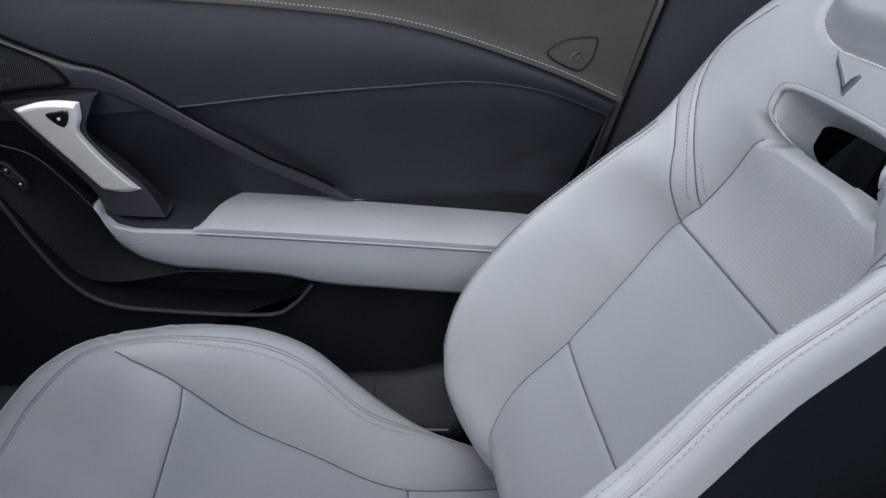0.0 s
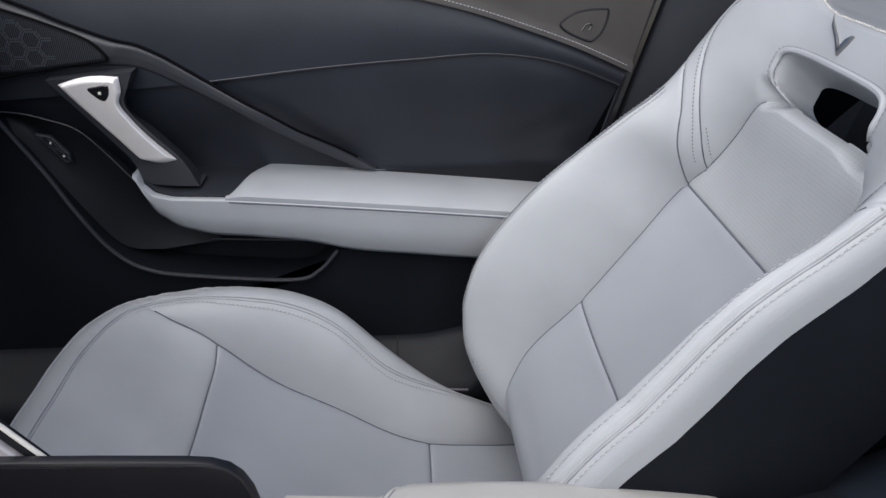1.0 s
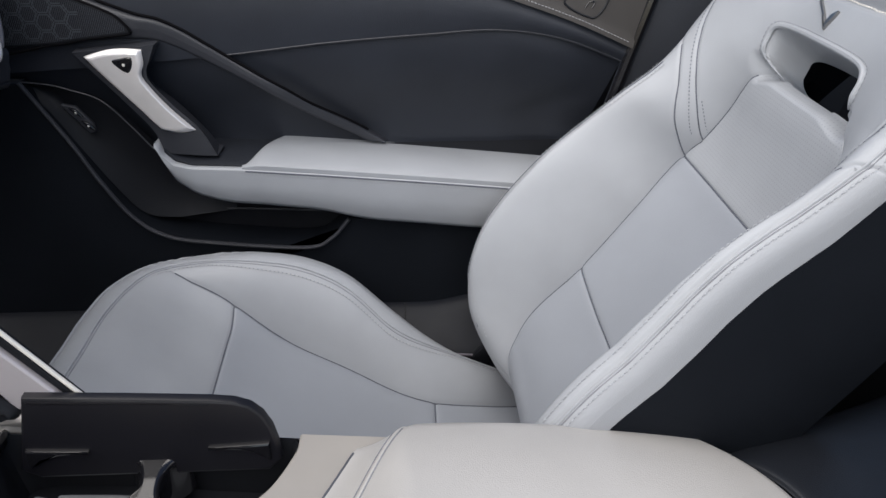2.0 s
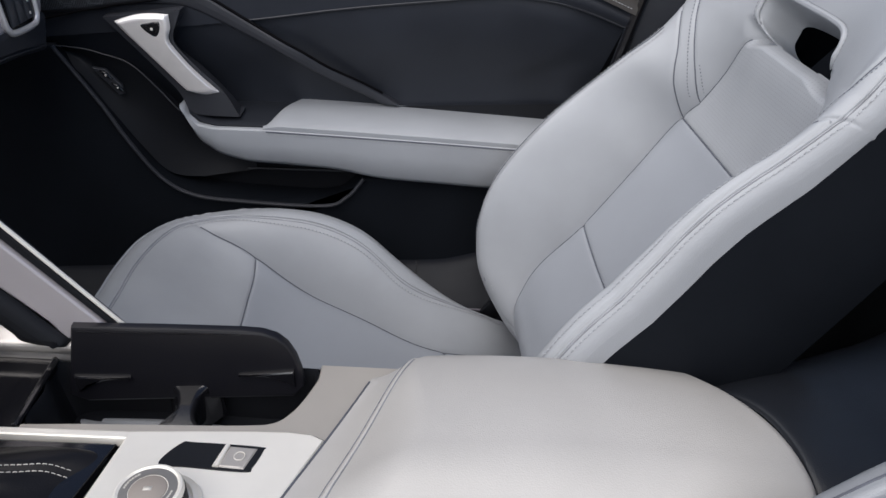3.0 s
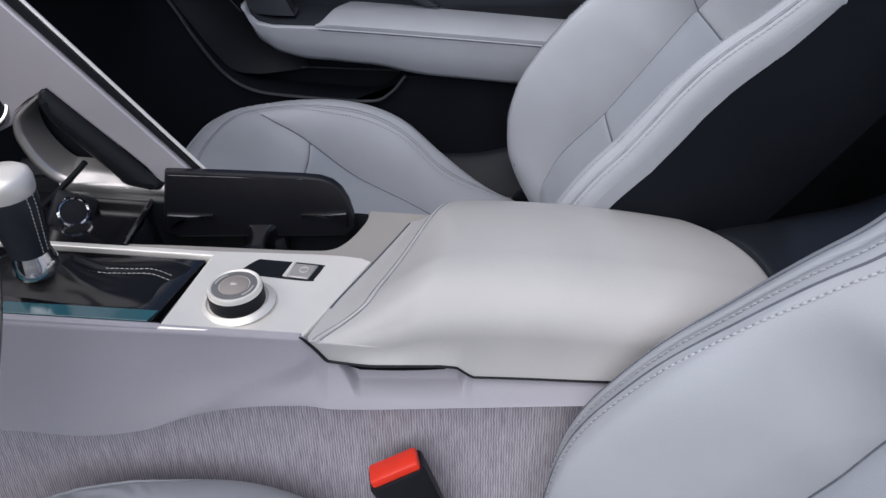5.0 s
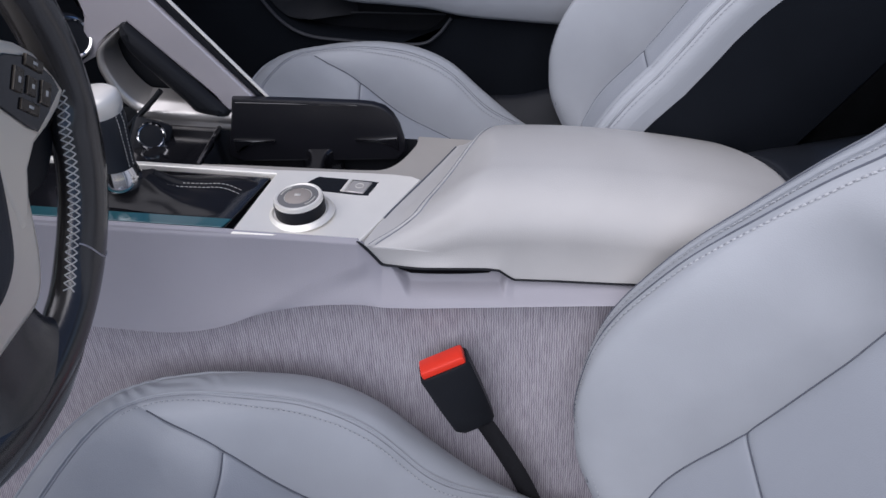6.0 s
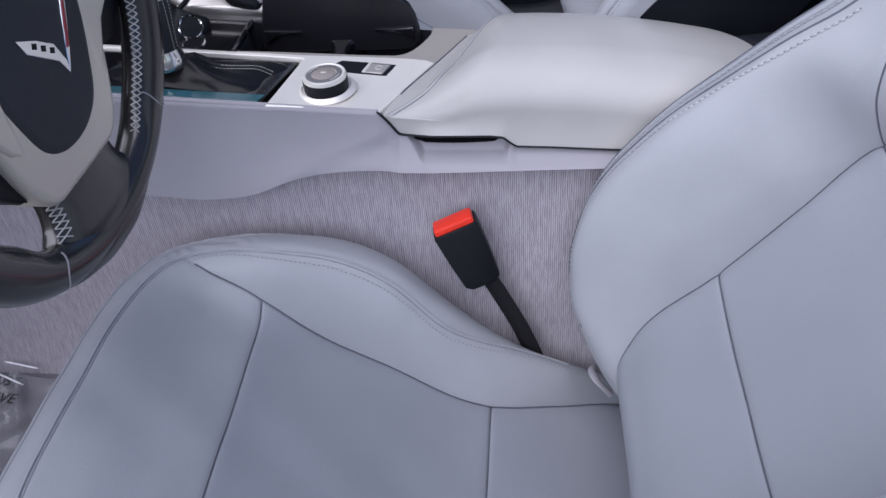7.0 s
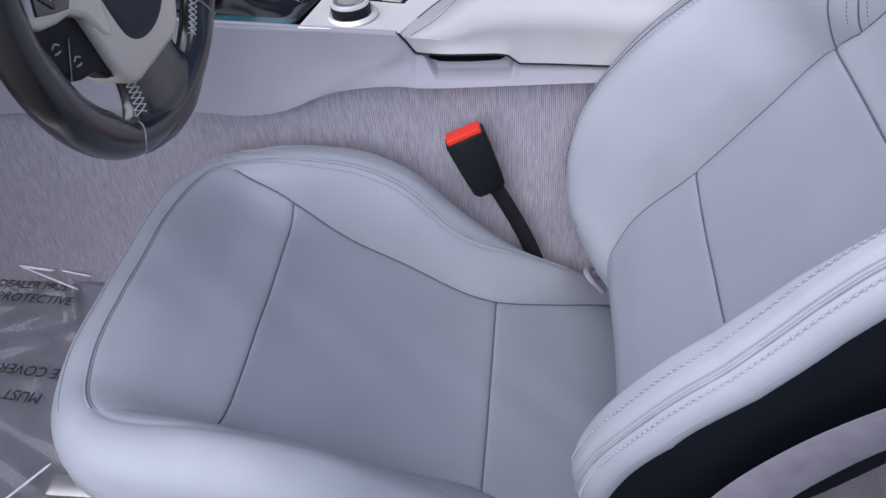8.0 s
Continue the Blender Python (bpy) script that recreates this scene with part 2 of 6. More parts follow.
def box(size, at=(0, 0, 0), bevel=0.004, segments=2, turn=None):
    bm = bmesh.new()
    bmesh.ops.create_cube(bm, size=1)
    bmesh.ops.scale(bm, vec=size, verts=bm.verts)
    if bevel:
        bmesh.ops.bevel(bm, geom=list(bm.edges), offset=bevel, segments=segments, affect="EDGES", profile=0.5)
    if turn is not None:
        bmesh.ops.transform(bm, matrix=turn, verts=bm.verts)
    bmesh.ops.translate(bm, vec=at, verts=bm.verts)
    return bm


def slab(outline, thick, place, bevel=0.003, segments=2):
    """An outline (a, b) in a plane, made thick with soft edges: place(a, b, h) gives the point."""
    bm = bmesh.new()
    k = len(outline)
    o = np.array(outline, float)
    c = o.mean(0)
    prev, nxt = np.roll(o, 1, 0), np.roll(o, -1, 0)
    tang = nxt - prev
    nor = np.stack([tang[:, 1], -tang[:, 0]], 1)
    nor /= np.maximum(np.linalg.norm(nor, axis=1), 1e-9)[:, None]
    if ((nor * (o - c)).sum(1)).sum() < 0:
        nor = -nor
    levels = [(0, 0.0), (thick - bevel, 0.0)]
    for s in range(1, segments + 1):
        a = s / segments * math.pi / 2
        levels.append((thick - bevel + bevel * math.sin(a), bevel * (1 - math.cos(a))))
    rings = [[bm.verts.new(tuple(place(*(p - q * inset), h))) for p, q in zip(o, nor)] for h, inset in levels]
    for a, b in zip(rings[:-1], rings[1:]):
        for i in range(k):
            j = (i + 1) % k
            bm.faces.new((a[i], a[j], b[j], b[i]))
    for i in range(k):
        bm.edges.get((rings[-1][i], rings[-1][(i + 1) % k])).smooth = False
    bm.faces.new(rings[-1])
    bm.faces.new(rings[0][::-1])
    bmesh.ops.triangulate(bm, faces=[f for f in bm.faces if len(f.verts) > 4])
    return bm


def stitches(path, normals, length=0.0038, gap=0.0027, radius=0.0006, start=0.0):
    """Short thread stitches along a line, raised on its surface."""
    path, normals = np.asarray(path, float), np.asarray(normals, float)
    seg = np.r_[0, np.cumsum(np.linalg.norm(np.diff(path, axis=0), axis=1))]
    bm = bmesh.new()
    s = start
    while s + length < seg[-1]:
        a, b = ([np.interp(q, seg, path[:, k]) for k in range(3)] for q in (s, s + length))
        nn = np.array([np.interp(s, seg, normals[:, k]) for k in range(3)])
        a, b = np.array(a), np.array(b)
        t = (b - a) / max(np.linalg.norm(b - a), 1e-9)
        side = np.cross(nn, t)
        rows = []
        for f, hgt in ((0, -0.3), (0.25, 0.9), (0.75, 0.9), (1, -0.3)):
            p = a + (b - a) * f
            rows.append([bm.verts.new(tuple(p + nn * radius * hgt + side * radius * w)) for w in (-1, 0, 1)])
            rows[-1][1].co += Vector(nn * radius * 0.6)
        for u, v in zip(rows[:-1], rows[1:]):
            for i in range(2):
                bm.faces.new((u[i], u[i + 1], v[i + 1], v[i]))
        s += length + gap
    return bm


def lathe(profile, sides=40):
    """A turned body about z from (radius, z) pairs."""
    return loft([[(r * math.cos(a), r * math.sin(a), z) for a in np.linspace(0, 2 * math.pi, sides, endpoint=False)]
                 for r, z in profile])


def moved(bm, m):
    bmesh.ops.transform(bm, matrix=m, verts=bm.verts)
    return bm


# ---------------------------------------------------------------- car shell
def setting(name, bm, mat, label, category="interior trim"):
    ob = part(name, bm, mat)
    return tagged(ob, label, category, kind="structure")


def plain(name, size, at, mat, label, category="interior trim", bevel=0.01, turn=None):
    return setting(name, box(size, at, bevel, 2, turn), mat, label, category)


plain("ground", (60, 60, 0.05), (0, 0, -0.025), material("asphalt", (0.055, 0.055, 0.058), 0.9, grain=0.8, grain_size=120, mottle=0.2),
      "dark grey asphalt ground under the car", "ground", 0)
plain("floor", (2.3, 1.56, 0.04), (-0.15, 0.02, 0.13), PLUSH, "grey carpeted car floor", "floor")
plain("wall_front", (0.05, 1.5, 0.6), (-1.28, 0.0, 0.42), DARK_CARPET, "black carpeted front bulkhead", "bulkhead")
plain("wall_rear", (0.06, 1.56, 0.66), (0.82, 0.0, 0.46), DARK_CARPET, "black carpeted rear bulkhead behind the seats", "bulkhead",
      turn=pose(0, 0, 0, 0, 18, 0))
plain("luggage_floor", (1.1, 1.5, 0.04), (1.42, 0.0, 0.72), DARK_CARPET, "black carpeted luggage floor", "floor")
plain("ceiling", (0.30, 1.24, 0.04), (0.98, 0.0, 1.20), BLACK, "black roof bar behind the removed roof panel", "ceiling")
# Out of view: this wall is added to keep light off the footwell carpet.
plain("wall_driver", (0.54, 0.05, 0.60), (-1.02, -0.82, 0.41), BLACK, "unseen dark wall added to shade the driver's footwell", "pillar")
plain("wall_passenger", (2.4, 0.05, 0.62), (-0.1, 0.90, 0.46), BLACK, "dark outer shell of the passenger door", "door shell")


# ---------------------------------------------------------------- seats
CX0, CX1 = -0.400, 0.335
INSERT_Z = [(-0.42, 0.476), (-0.36, 0.478), (-0.30, 0.458), (-0.25, 0.432), (-0.20, 0.402), (-0.10, 0.346), (-0.02, 0.303), (0.09, 0.255), (0.18, 0.218), (0.34, 0.165)]
CREST_Z = [(-0.42, 0.474), (-0.36, 0.478), (-0.30, 0.476), (-0.236, 0.477), (-0.168, 0.476), (-0.095, 0.461), (-0.04, 0.434),
           (0.022, 0.380), (0.105, 0.312), (0.20, 0.268), (0.34, 0.23)]
SEAM_V = [(-0.42, 0.232), (-0.33, 0.223), (-0.285, 0.207), (-0.20, 0.191), (-0.05, 0.174), (0.09, 0.159), (0.18, 0.19), (0.27, 0.222), (0.34, 0.235)]
HALF_W = [(-0.20, 0.288), (-0.12, 0.293), (-0.03, 0.286), (0.06, 0.266), (0.14, 0.255), (0.34, 0.255)]


def cushion_half(x):
    x = np.asarray(x, float)
    t = np.clip((-0.17 - x) / 0.23, 0, 1)
    return curve_at(HALF_W, x) * (1 - t**3.4) ** (1 / 3.4)


def smooth01(t):
    t = np.clip(t, 0, 1)
    return t * t * (3 - 2 * t)


def cushion_top(X, V):
    """Height of the cushion's skin, before the seams."""
    a = np.abs(V)
    s, base, crest = curve_at(SEAM_V, X), curve_at(INSERT_Z, X), curve_at(CREST_Z, X)
    t = np.clip((a - s) / np.maximum(0.240 - s, 0.045), 0, 1)
    side = base + (crest - base) * (1 - (1 - t) ** 1.9)
    dish = -0.006 * smooth01((X + 0.25) / 0.1) * np.cos(np.clip(a / s, 0, 1) * math.pi / 2)
    return np.where(a > s, side, base + dish)


def spread(stops, counts, tight=0.8):
    """Values from stop to stop, packed closely at each stop."""
    out = []
    for p, q, k in zip(stops[:-1], stops[1:], counts):
        t = np.linspace(0, 1, k, endpoint=False)
        t = tight * (0.5 - 0.5 * np.cos(math.pi * t)) + (1 - tight) * t
        out.append(p + (q - p) * t)
    return np.concatenate(out + [[stops[-1]]])


def seam_columns(W, s, inner=70, outer=62):
    """Columns across a panel of half width W that run along its insert seams at s."""
    k = np.clip(s / W, 0.3, 0.86)
    t = spread((-2, -1, 1, 2), (outer, inner * 2, outer))
    a = np.abs(t)[None]
    v = np.where(a <= 1, a * k[:, None], k[:, None] + (a - 1) * (1 - k[:, None]))
    return np.sign(t)[None] * v * W[:, None]


def d_crossing(row, off, sgn):
    """Where a row's distance from the outline first reaches off, coming from the side sgn."""
    m = len(row)
    js = range(m - 1, m // 2, -1) if sgn > 0 else range(0, m // 2)
    for j in js:
        a, b = row[j], row[j - sgn]
        if a <= off < b:
            return j, (off - a) / max(b - a, 1e-9)
    return None, 0.0


def border_off(x):
    """How far inside the outline the border seam runs."""
    x = np.asarray(x, float)
    return 0.066 - 0.011 * smooth01((-0.14 - x) / 0.20) - 0.044 * smooth01((x - 0.01) / 0.17)


def cross_shift(v):
    """How far behind its line the front cross seam runs."""
    return 0.020 - 0.015 * (np.clip(v, -0.2, 0.2) + 0.2)


def build_cushion(parent):
    first = CX0 + 0.0008
    xs = np.concatenate([spread((first, -0.218), (84,), 0.75)[:-1], spread((-0.218, 0.089, CX1), (110, 60), 0.75)])
    n = len(xs)
    V = seam_columns(cushion_half(xs), curve_at(SEAM_V, xs))
    m = V.shape[1]
    X = np.repeat(xs[:, None], m, 1)
    X = X + cross_shift(V) * np.exp(-((X + 0.218) / 0.05) ** 2)
    t = spread((-2, -1, 1, 2), (62, 140, 62))[None]
    wide = cushion_half(X)
    k = np.clip(curve_at(SEAM_V, X) / np.maximum(wide, 1e-4), 0.3, 0.86)
    V = np.sign(t) * np.where(np.abs(t) <= 1, np.abs(t) * k, k + (np.abs(t) - 1) * (1 - k)) * wide
    ox = CX0 + 0.0008 + (CX1 - CX0) * np.linspace(0, 1, 260) ** 2
    edge = np.vstack([np.stack([ox[::-1], -cushion_half(ox[::-1])], 1), np.stack([ox, cushion_half(ox)], 1)])
    flat = np.stack([X.ravel(), V.ravel()], 1)
    d = line_distance(flat, edge).reshape(n, m)
    Z = cushion_top(X, V)
    ring = smooth01((0.15 - d) / 0.12) * smooth01((-0.10 - X) / 0.14) * (0.45 + 0.55 * smooth01((np.abs(V) - 0.16) / 0.05))
    Z = Z + (np.maximum(Z, curve_at(CREST_Z, X)) - Z) * ring
    r = 0.052
    q = np.clip((r - d) / r, 0, 1)
    Z = Z - 0.055 * (1 - np.sqrt(np.maximum(0, 1 - q * q)))
    pipe = border_off(X)
    # seams: cross seams, insert edges and the piped border
    ws = curve_at(SEAM_V, X)
    inner = np.abs(V) < ws + 0.001
    seam_a = -0.218 + cross_shift(V)
    ga = np.where(inner, np.abs(X - seam_a), 1)
    gb = np.where(inner, np.abs(X - 0.089), 1)
    gi = np.abs(np.abs(V) - ws) * 0.95 + 0.02 * (1 - smooth01((X + np.where(V < 0, 0.30, 0.33)) / 0.07))
    gp = np.where(X < 0.2, np.abs(d - pipe), 1)
    for g, deep, wide in ((ga, 0.0016, 0.0018), (gb, 0.0016, 0.0018), (gi, 0.0022, 0.002), (gp, 0.0012, 0.003)):
        Z = Z - deep * np.exp(-(g / wide) ** 2)
    for g, deep, wide in ((ga, 0.0012, 0.006), (gb, 0.0012, 0.006), (gi, 0.002, 0.009)):
        Z = Z - deep * np.exp(-(g / wide) ** 2)
    # soft creases along the bolsters
    cre = np.sin(V * 170 + X * 60) * np.exp(-((d - 0.075) / 0.02) ** 2) * np.exp(-((X + 0.02) / 0.06) ** 2)
    Z = Z + 0.0006 * cre + 0.0014 * np.sin(X * 31 + 2 * np.sin(V * 19)) * np.sin(V * 27 + X * 9)
    pull = np.exp(-((d - 0.032) / 0.018) ** 2) * np.exp(-((X + 0.27) / 0.06) ** 2) * smooth01((V - 0.10) / 0.06)
    Z = Z + 0.0013 * pull * np.sin((0.55 * X + V) * 300 + 3 * np.sin(X * 60))
    P = np.stack([X, V, Z], -1)
    c = lambda A: 0.25 * (A[:-1, :-1] + A[1:, :-1] + A[:-1, 1:] + A[1:, 1:])
    xc, vc, dc, wc = c(X), c(V), c(d), c(ws)
    R = np.full(xc.shape, 3)
    R[(np.abs(vc) < wc) & (xc < -0.218 + cross_shift(vc))] = 0
    R[(np.abs(vc) < wc) & (xc >= -0.218 + cross_shift(vc))] = 1
    R[(np.abs(vc) < wc) & (xc > 0.089)] = 2
    R[(R == 3) & (vc < 0)] = 4
    R[(dc < c(pipe)) & (xc < 0.2)] = 5
    sheet(P, R, ["front_panel", "seat_panel", "rear_panel", "side_bolster", "side_bolster", "front_border"], GREY, parent, mats={"seat_panel": INSERT, "rear_panel": INSERT})
    # sides below the skin
    ring = np.vstack([P[0, :], P[1:, -1], P[-1, ::-1][1:], P[::-1, 0][1:-1]])
    centre = np.array([-0.03, 0, 0.3])
    rows = [ring]
    for k, (drop, inset) in enumerate(((0.018, -0.001), (0.042, 0.004), (0.066, 0.018))):
        lower = ring.copy()
        lower[:, 2] -= drop
        lower[:, :2] += (centre[:2] - lower[:, :2]) * inset / 0.28
        rows.append(lower)
    part("cushion_side", loft(rows, caps=False), GREY, parent)
    low = [rows[-1] * np.array([0.985, 0.985, 1]) + np.array([0, 0, 0.006])]
    for z in (0.26, 0.165):
        q = rows[-1].copy()
        q[:, :2] *= 0.93
        q[:, 2] = np.minimum(q[:, 2] - 0.02, z)
        low.append(q)
    part("seat_base", loft(low, caps=False), BLACK, parent, "black plastic seat base")
    for sgn in (1, -1):
        loop = spline([(0.236, sgn * 0.226, 0.262), (0.226, sgn * 0.210, 0.272), (0.232, sgn * 0.194, 0.270), (0.252, sgn * 0.184, 0.252)], 24)
        part("belt_loop", tube(loop, 0.0042, 10, squash=(1.3, 0.7)), GREY_PLASTIC, parent, "grey plastic loop at the seat corner")
    # threads along the border seam
    def border(off, last):
        t = np.gradient(edge, axis=0)
        t /= np.maximum(np.linalg.norm(t, axis=1), 1e-9)[:, None]
        side = np.stack([-t[:, 1], t[:, 0]], 1)
        if (edge + side * 0.01)[260, 0] < CX0:
            side = -side
        line = edge + side * 0.05
        for _ in range(3):
            far = border_off(line[:, 0]) + off if last > 0 else np.full(len(line), off)
            line = edge + side * far[:, None]
        keep = (line_distance(line, edge) > far - 0.0008) & (line[:, 0] < last) & (line[:, 1] > -0.212)
        if last > 0:
            keep &= (line[:, 1] > 0) | (line[:, 0] < -0.272)
        return even(line[keep], 420)

    pts, nor = on_skin(P, border(0.0, 0.2))
    part("border_seam", tube(even(pts + nor * 0.0001, 420), 0.0007, 6), STITCH_SHADE, parent, "dark line for the shade in a seam")
    pts, nor = on_skin(P, border(-0.0035, 0.2))
    part("border_welt", tube(even(pts + nor * 0.0002, 420), 0.0015, 8), GREY, parent, "raised leather welt")
    line = border(0.0065, 0.2)
    line = line[(line[:, 1] > 0.12) & (line[:, 0] > -0.31)]
    pts, nor = on_skin(P, even(line, 300))
    part("stitching", stitches(even(pts + nor * 0.0005, 300), nor, 0.0034, 0.0026, 0.0007), THREAD, parent, "grey thread stitching", recalc=False)
    # darker dashes stand for the shade between the threads
    tagged(part("stitch_line", stitches(even(pts + nor * 0.0003, 300), nor, 0.0015, 0.0045, 0.0005, 0.0039), STITCH_SHADE, parent, "dark stitched line", recalc=False), kind="stuff")
    pts, nor = on_skin(P, border(0.021, -0.17))
    part("piping", tube(even(pts + nor * 0.0004, 420), np.interp(np.linspace(0, 1, 420), [0, 0.12, 0.88, 1], [0.0003, 0.0021, 0.0021, 0.0003]), 8), GREY, parent, "raised leather piping")
    first_row = int(np.argmax(xs > -0.290))
    for name, line in (("cross_seam", P[84, 64:201]), ("cross_seam", P[194, 62:203]), ("insert_seam", P[int(np.argmax(xs > -0.236)):, 62]), ("insert_seam", P[first_row:, 202])):
        part(name, tube(even(line + np.array([0, 0, 0.0006]), 200), 0.0010, 6), SEAM, parent, "dark line for the shade in a seam")
    return P


BACK_W = [(-0.215, 0.17), (-0.195, 0.215), (-0.15, 0.248), (-0.06, 0.268), (0.06, 0.27), (0.16, 0.264), (0.25, 0.255), (0.30, 0.250),
          (0.36, 0.250), (0.43, 0.240), (0.50, 0.214), (0.56, 0.176), (0.62, 0.135), (0.67, 0.09), (0.70, 0.03)]
BACK_CREST = [(-0.215, 0.005), (-0.20, 0.030), (-0.17, 0.066), (-0.125, 0.10), (-0.06, 0.128), (0.0, 0.137), (0.09, 0.135), (0.16, 0.124),
              (0.23, 0.112), (0.285, 0.100), (0.32, 0.098), (0.36, 0.101), (0.42, 0.105), (0.50, 0.10), (0.60, 0.08), (0.70, 0.06)]
BACK_SEAM = [(-0.215, 0.135), (-0.17, 0.152), (-0.12, 0.170), (0.0, 0.178), (0.12, 0.181), (0.219, 0.182), (0.25, 0.163), (0.30, 0.139), (0.33, 0.120), (0.36, 0.098), (0.70, 0.095)]
BACK_BASE = [(-0.215, -0.05), (-0.19, -0.022), (-0.165, -0.002), (-0.13, 0.006), (0.0, 0.0), (0.12, 0.0), (0.219, 0.002), (0.26, 0.010), (0.30, 0.023), (0.335, 0.040), (0.36, 0.050), (0.38, 0.060), (0.41, 0.074), (0.44, 0.082), (0.50, 0.088), (0.70, 0.075)]


INNER_RAISE = [(-0.215, 0), (0.09, 0), (0.13, 0.006), (0.17, 0.013), (0.21, 0.016), (0.26, 0.016), (0.29, 0.013), (0.32, 0.008), (0.36, 0), (0.70, 0)]


def build_back(parent):
    us = spread((-0.215, 0.0, 0.219, 0.34, 0.43, 0.70), (70, 76, 90, 60, 80), 0.6)
    half = np.maximum(curve_at(BACK_W, us), 0.012)
    V = seam_columns(half, curve_at(BACK_SEAM, us))
    n, m = V.shape
    U = np.repeat(us[:, None], m, 1)
    U = U + 0.2 * np.minimum(np.abs(V), 0.18) ** 2 * np.exp(-(U / 0.04) ** 2)
    a = np.abs(V)
    s, base, crest = curve_at(BACK_SEAM, U), curve_at(BACK_BASE, U), curve_at(BACK_CREST, U)
    crest = crest + np.interp(U, *np.array(INNER_RAISE).T) * (V < 0)
    t = np.clip((a - s) / np.maximum(0.224 - s, 0.02), 0, 1)
    lower = np.where(a > s, base + (crest - base) * (1 - (1 - t) ** 1.7), base - 0.004 * np.cos(np.clip(a / s, 0, 1) * math.pi / 2))
    upper = base + (crest - base) * smooth01((a - 0.05) / 0.17)
    k = smooth01((U - 0.34) / 0.06)
    W = lower * (1 - k) + upper * k
    # the insert swells towards its upper end and rolls over into the slot
    brow = 0.354 - 0.008 * smooth01((a - 0.05) / 0.05)
    W = W + 0.010 * smooth01((U - 0.22) / 0.13) * (1 - smooth01((U - brow) / 0.03)) * smooth01((0.15 - a) / 0.10)
    drop = 0.030 * smooth01((U - brow + 0.008) / 0.026) * (1 - smooth01((U - 0.364) / 0.008)) * smooth01((0.116 - a) / 0.030)
    W = W - drop
    edge = np.vstack([np.stack([us[::-1], -half[::-1]], 1), np.stack([us, half], 1)])
    flat = np.stack([U.ravel(), V.ravel()], 1)
    d = line_distance(flat, edge).reshape(n, m)
    r = 0.046
    q = np.clip((r - d) / r, 0, 1)
    W = W - 0.030 * (1 - np.sqrt(np.maximum(0, 1 - q * q)))
    inner = a < s + 0.001
    g1 = np.where(inner, np.abs(U - 0.0 - 0.2 * V**2), 1)
    g2 = np.where(inner, np.abs(U - 0.219), 1)
    gi = np.where(U < 0.37, np.abs(a - s), 1)
    # shoulder seam from the insert's corner out to the side
    seam1 = spline(SHOULDER_A, 40)
    seam2 = spline(SHOULDER_B, 70)
    g3 = line_distance(np.stack([U.ravel(), a.ravel()], 1), seam1).reshape(n, m)
    g4 = line_distance(np.stack([U.ravel(), a.ravel()], 1), seam2).reshape(n, m)
    gp = np.where((U < 0.33), np.abs(d - 0.020), 1)
    # raised pillow on the head part
    e = np.sqrt((np.maximum(a, 0) / 0.117) ** 4 + ((U - 0.552) / 0.094) ** 4) ** 0.5
    W = W + 0.028 * smooth01((1.06 - e) / 0.35)
    gh = np.abs(e - 1.05) * 0.09
    for g, deep, wide in ((g1, 0.0016, 0.0018), (g2, 0.0016, 0.0018), (gi, 0.0022, 0.002), (g3, 0.002, 0.0022), (g4, 0.002, 0.0022), (gp, 0.003, 0.002), (gh, 0.005, 0.0026)):
        W = W - deep * np.exp(-(g / wide) ** 2)
    for g, deep, wide in ((g1, 0.0012, 0.006), (g2, 0.0012, 0.006), (gi, 0.002, 0.009)):
        W = W - deep * np.exp(-(g / wide) ** 2)
    W = W + 0.0008 * np.sin(U * 27 + 2 * np.sin(V * 15)) * np.sin(V * 23 + U * 11)
    P = np.stack([U, V, W], -1)
    c = lambda A: 0.25 * (A[:-1, :-1] + A[1:, :-1] + A[:-1, 1:] + A[1:, 1:])
    uc, vc, dc, sc, ec = c(U), c(V), c(d), c(s), c(e)
    ac = np.abs(vc)
    R = np.full(uc.shape, 3)
    R[ac < sc] = 1
    R[(ac < sc) & (uc < 0.2 * vc**2)] = 0
    R[(ac < sc) & (uc > 0.219)] = 2
    R[(R == 3) & (vc < 0)] = 4
    va = np.interp(uc, seam1[:, 0], seam1[:, 1])
    vb = np.interp(uc, seam2[:, 0], seam2[:, 1])
    out = ac >= sc
    R[out & (uc > 0.219) & (ac < va) & (vc > 0)] = 7
    R[out & (uc > 0.335) & (vc > 0)] = 7
    R[out & (uc > 0.219) & (ac < va) & (vc < 0)] = 8
    R[out & (uc > 0.335) & (vc < 0)] = 8
    R[out & (uc > 0.25) & (ac < vb) | (uc > 0.36) & (ac < vb) | (uc > 0.53)] = 5
    R[ec < 1.05] = 6
    slot = (np.abs(vc / 0.096) ** 4 + np.abs((uc - 0.385) / 0.0225) ** 4) < 1
    R[slot] = -1
    sheet(P, R, ["lower_panel", "back_panel", "shoulder_panel", "back_bolster", "back_bolster", "head_panel", "head_pillow", "shoulder_strip", "shoulder_strip"], GREY, parent, flip=True,
          labels={"shoulder_panel": "perforated grey leather panel"}, mats={"shoulder_panel": PERFORATED, "back_panel": INSERT, "lower_panel": INSERT})
    # walls of the slot
    ang = np.linspace(0, 2 * math.pi, 72, endpoint=False)
    sx = np.sign(np.cos(ang)) * np.abs(np.cos(ang)) ** 0.5
    sy = np.sign(np.sin(ang)) * np.abs(np.sin(ang)) ** 0.5
    rings = []
    outline = np.stack([0.385 + 0.0225 * 1.05 * sy, 0.096 * 1.03 * sx], 1)
    rim, _ = on_skin(P, outline)
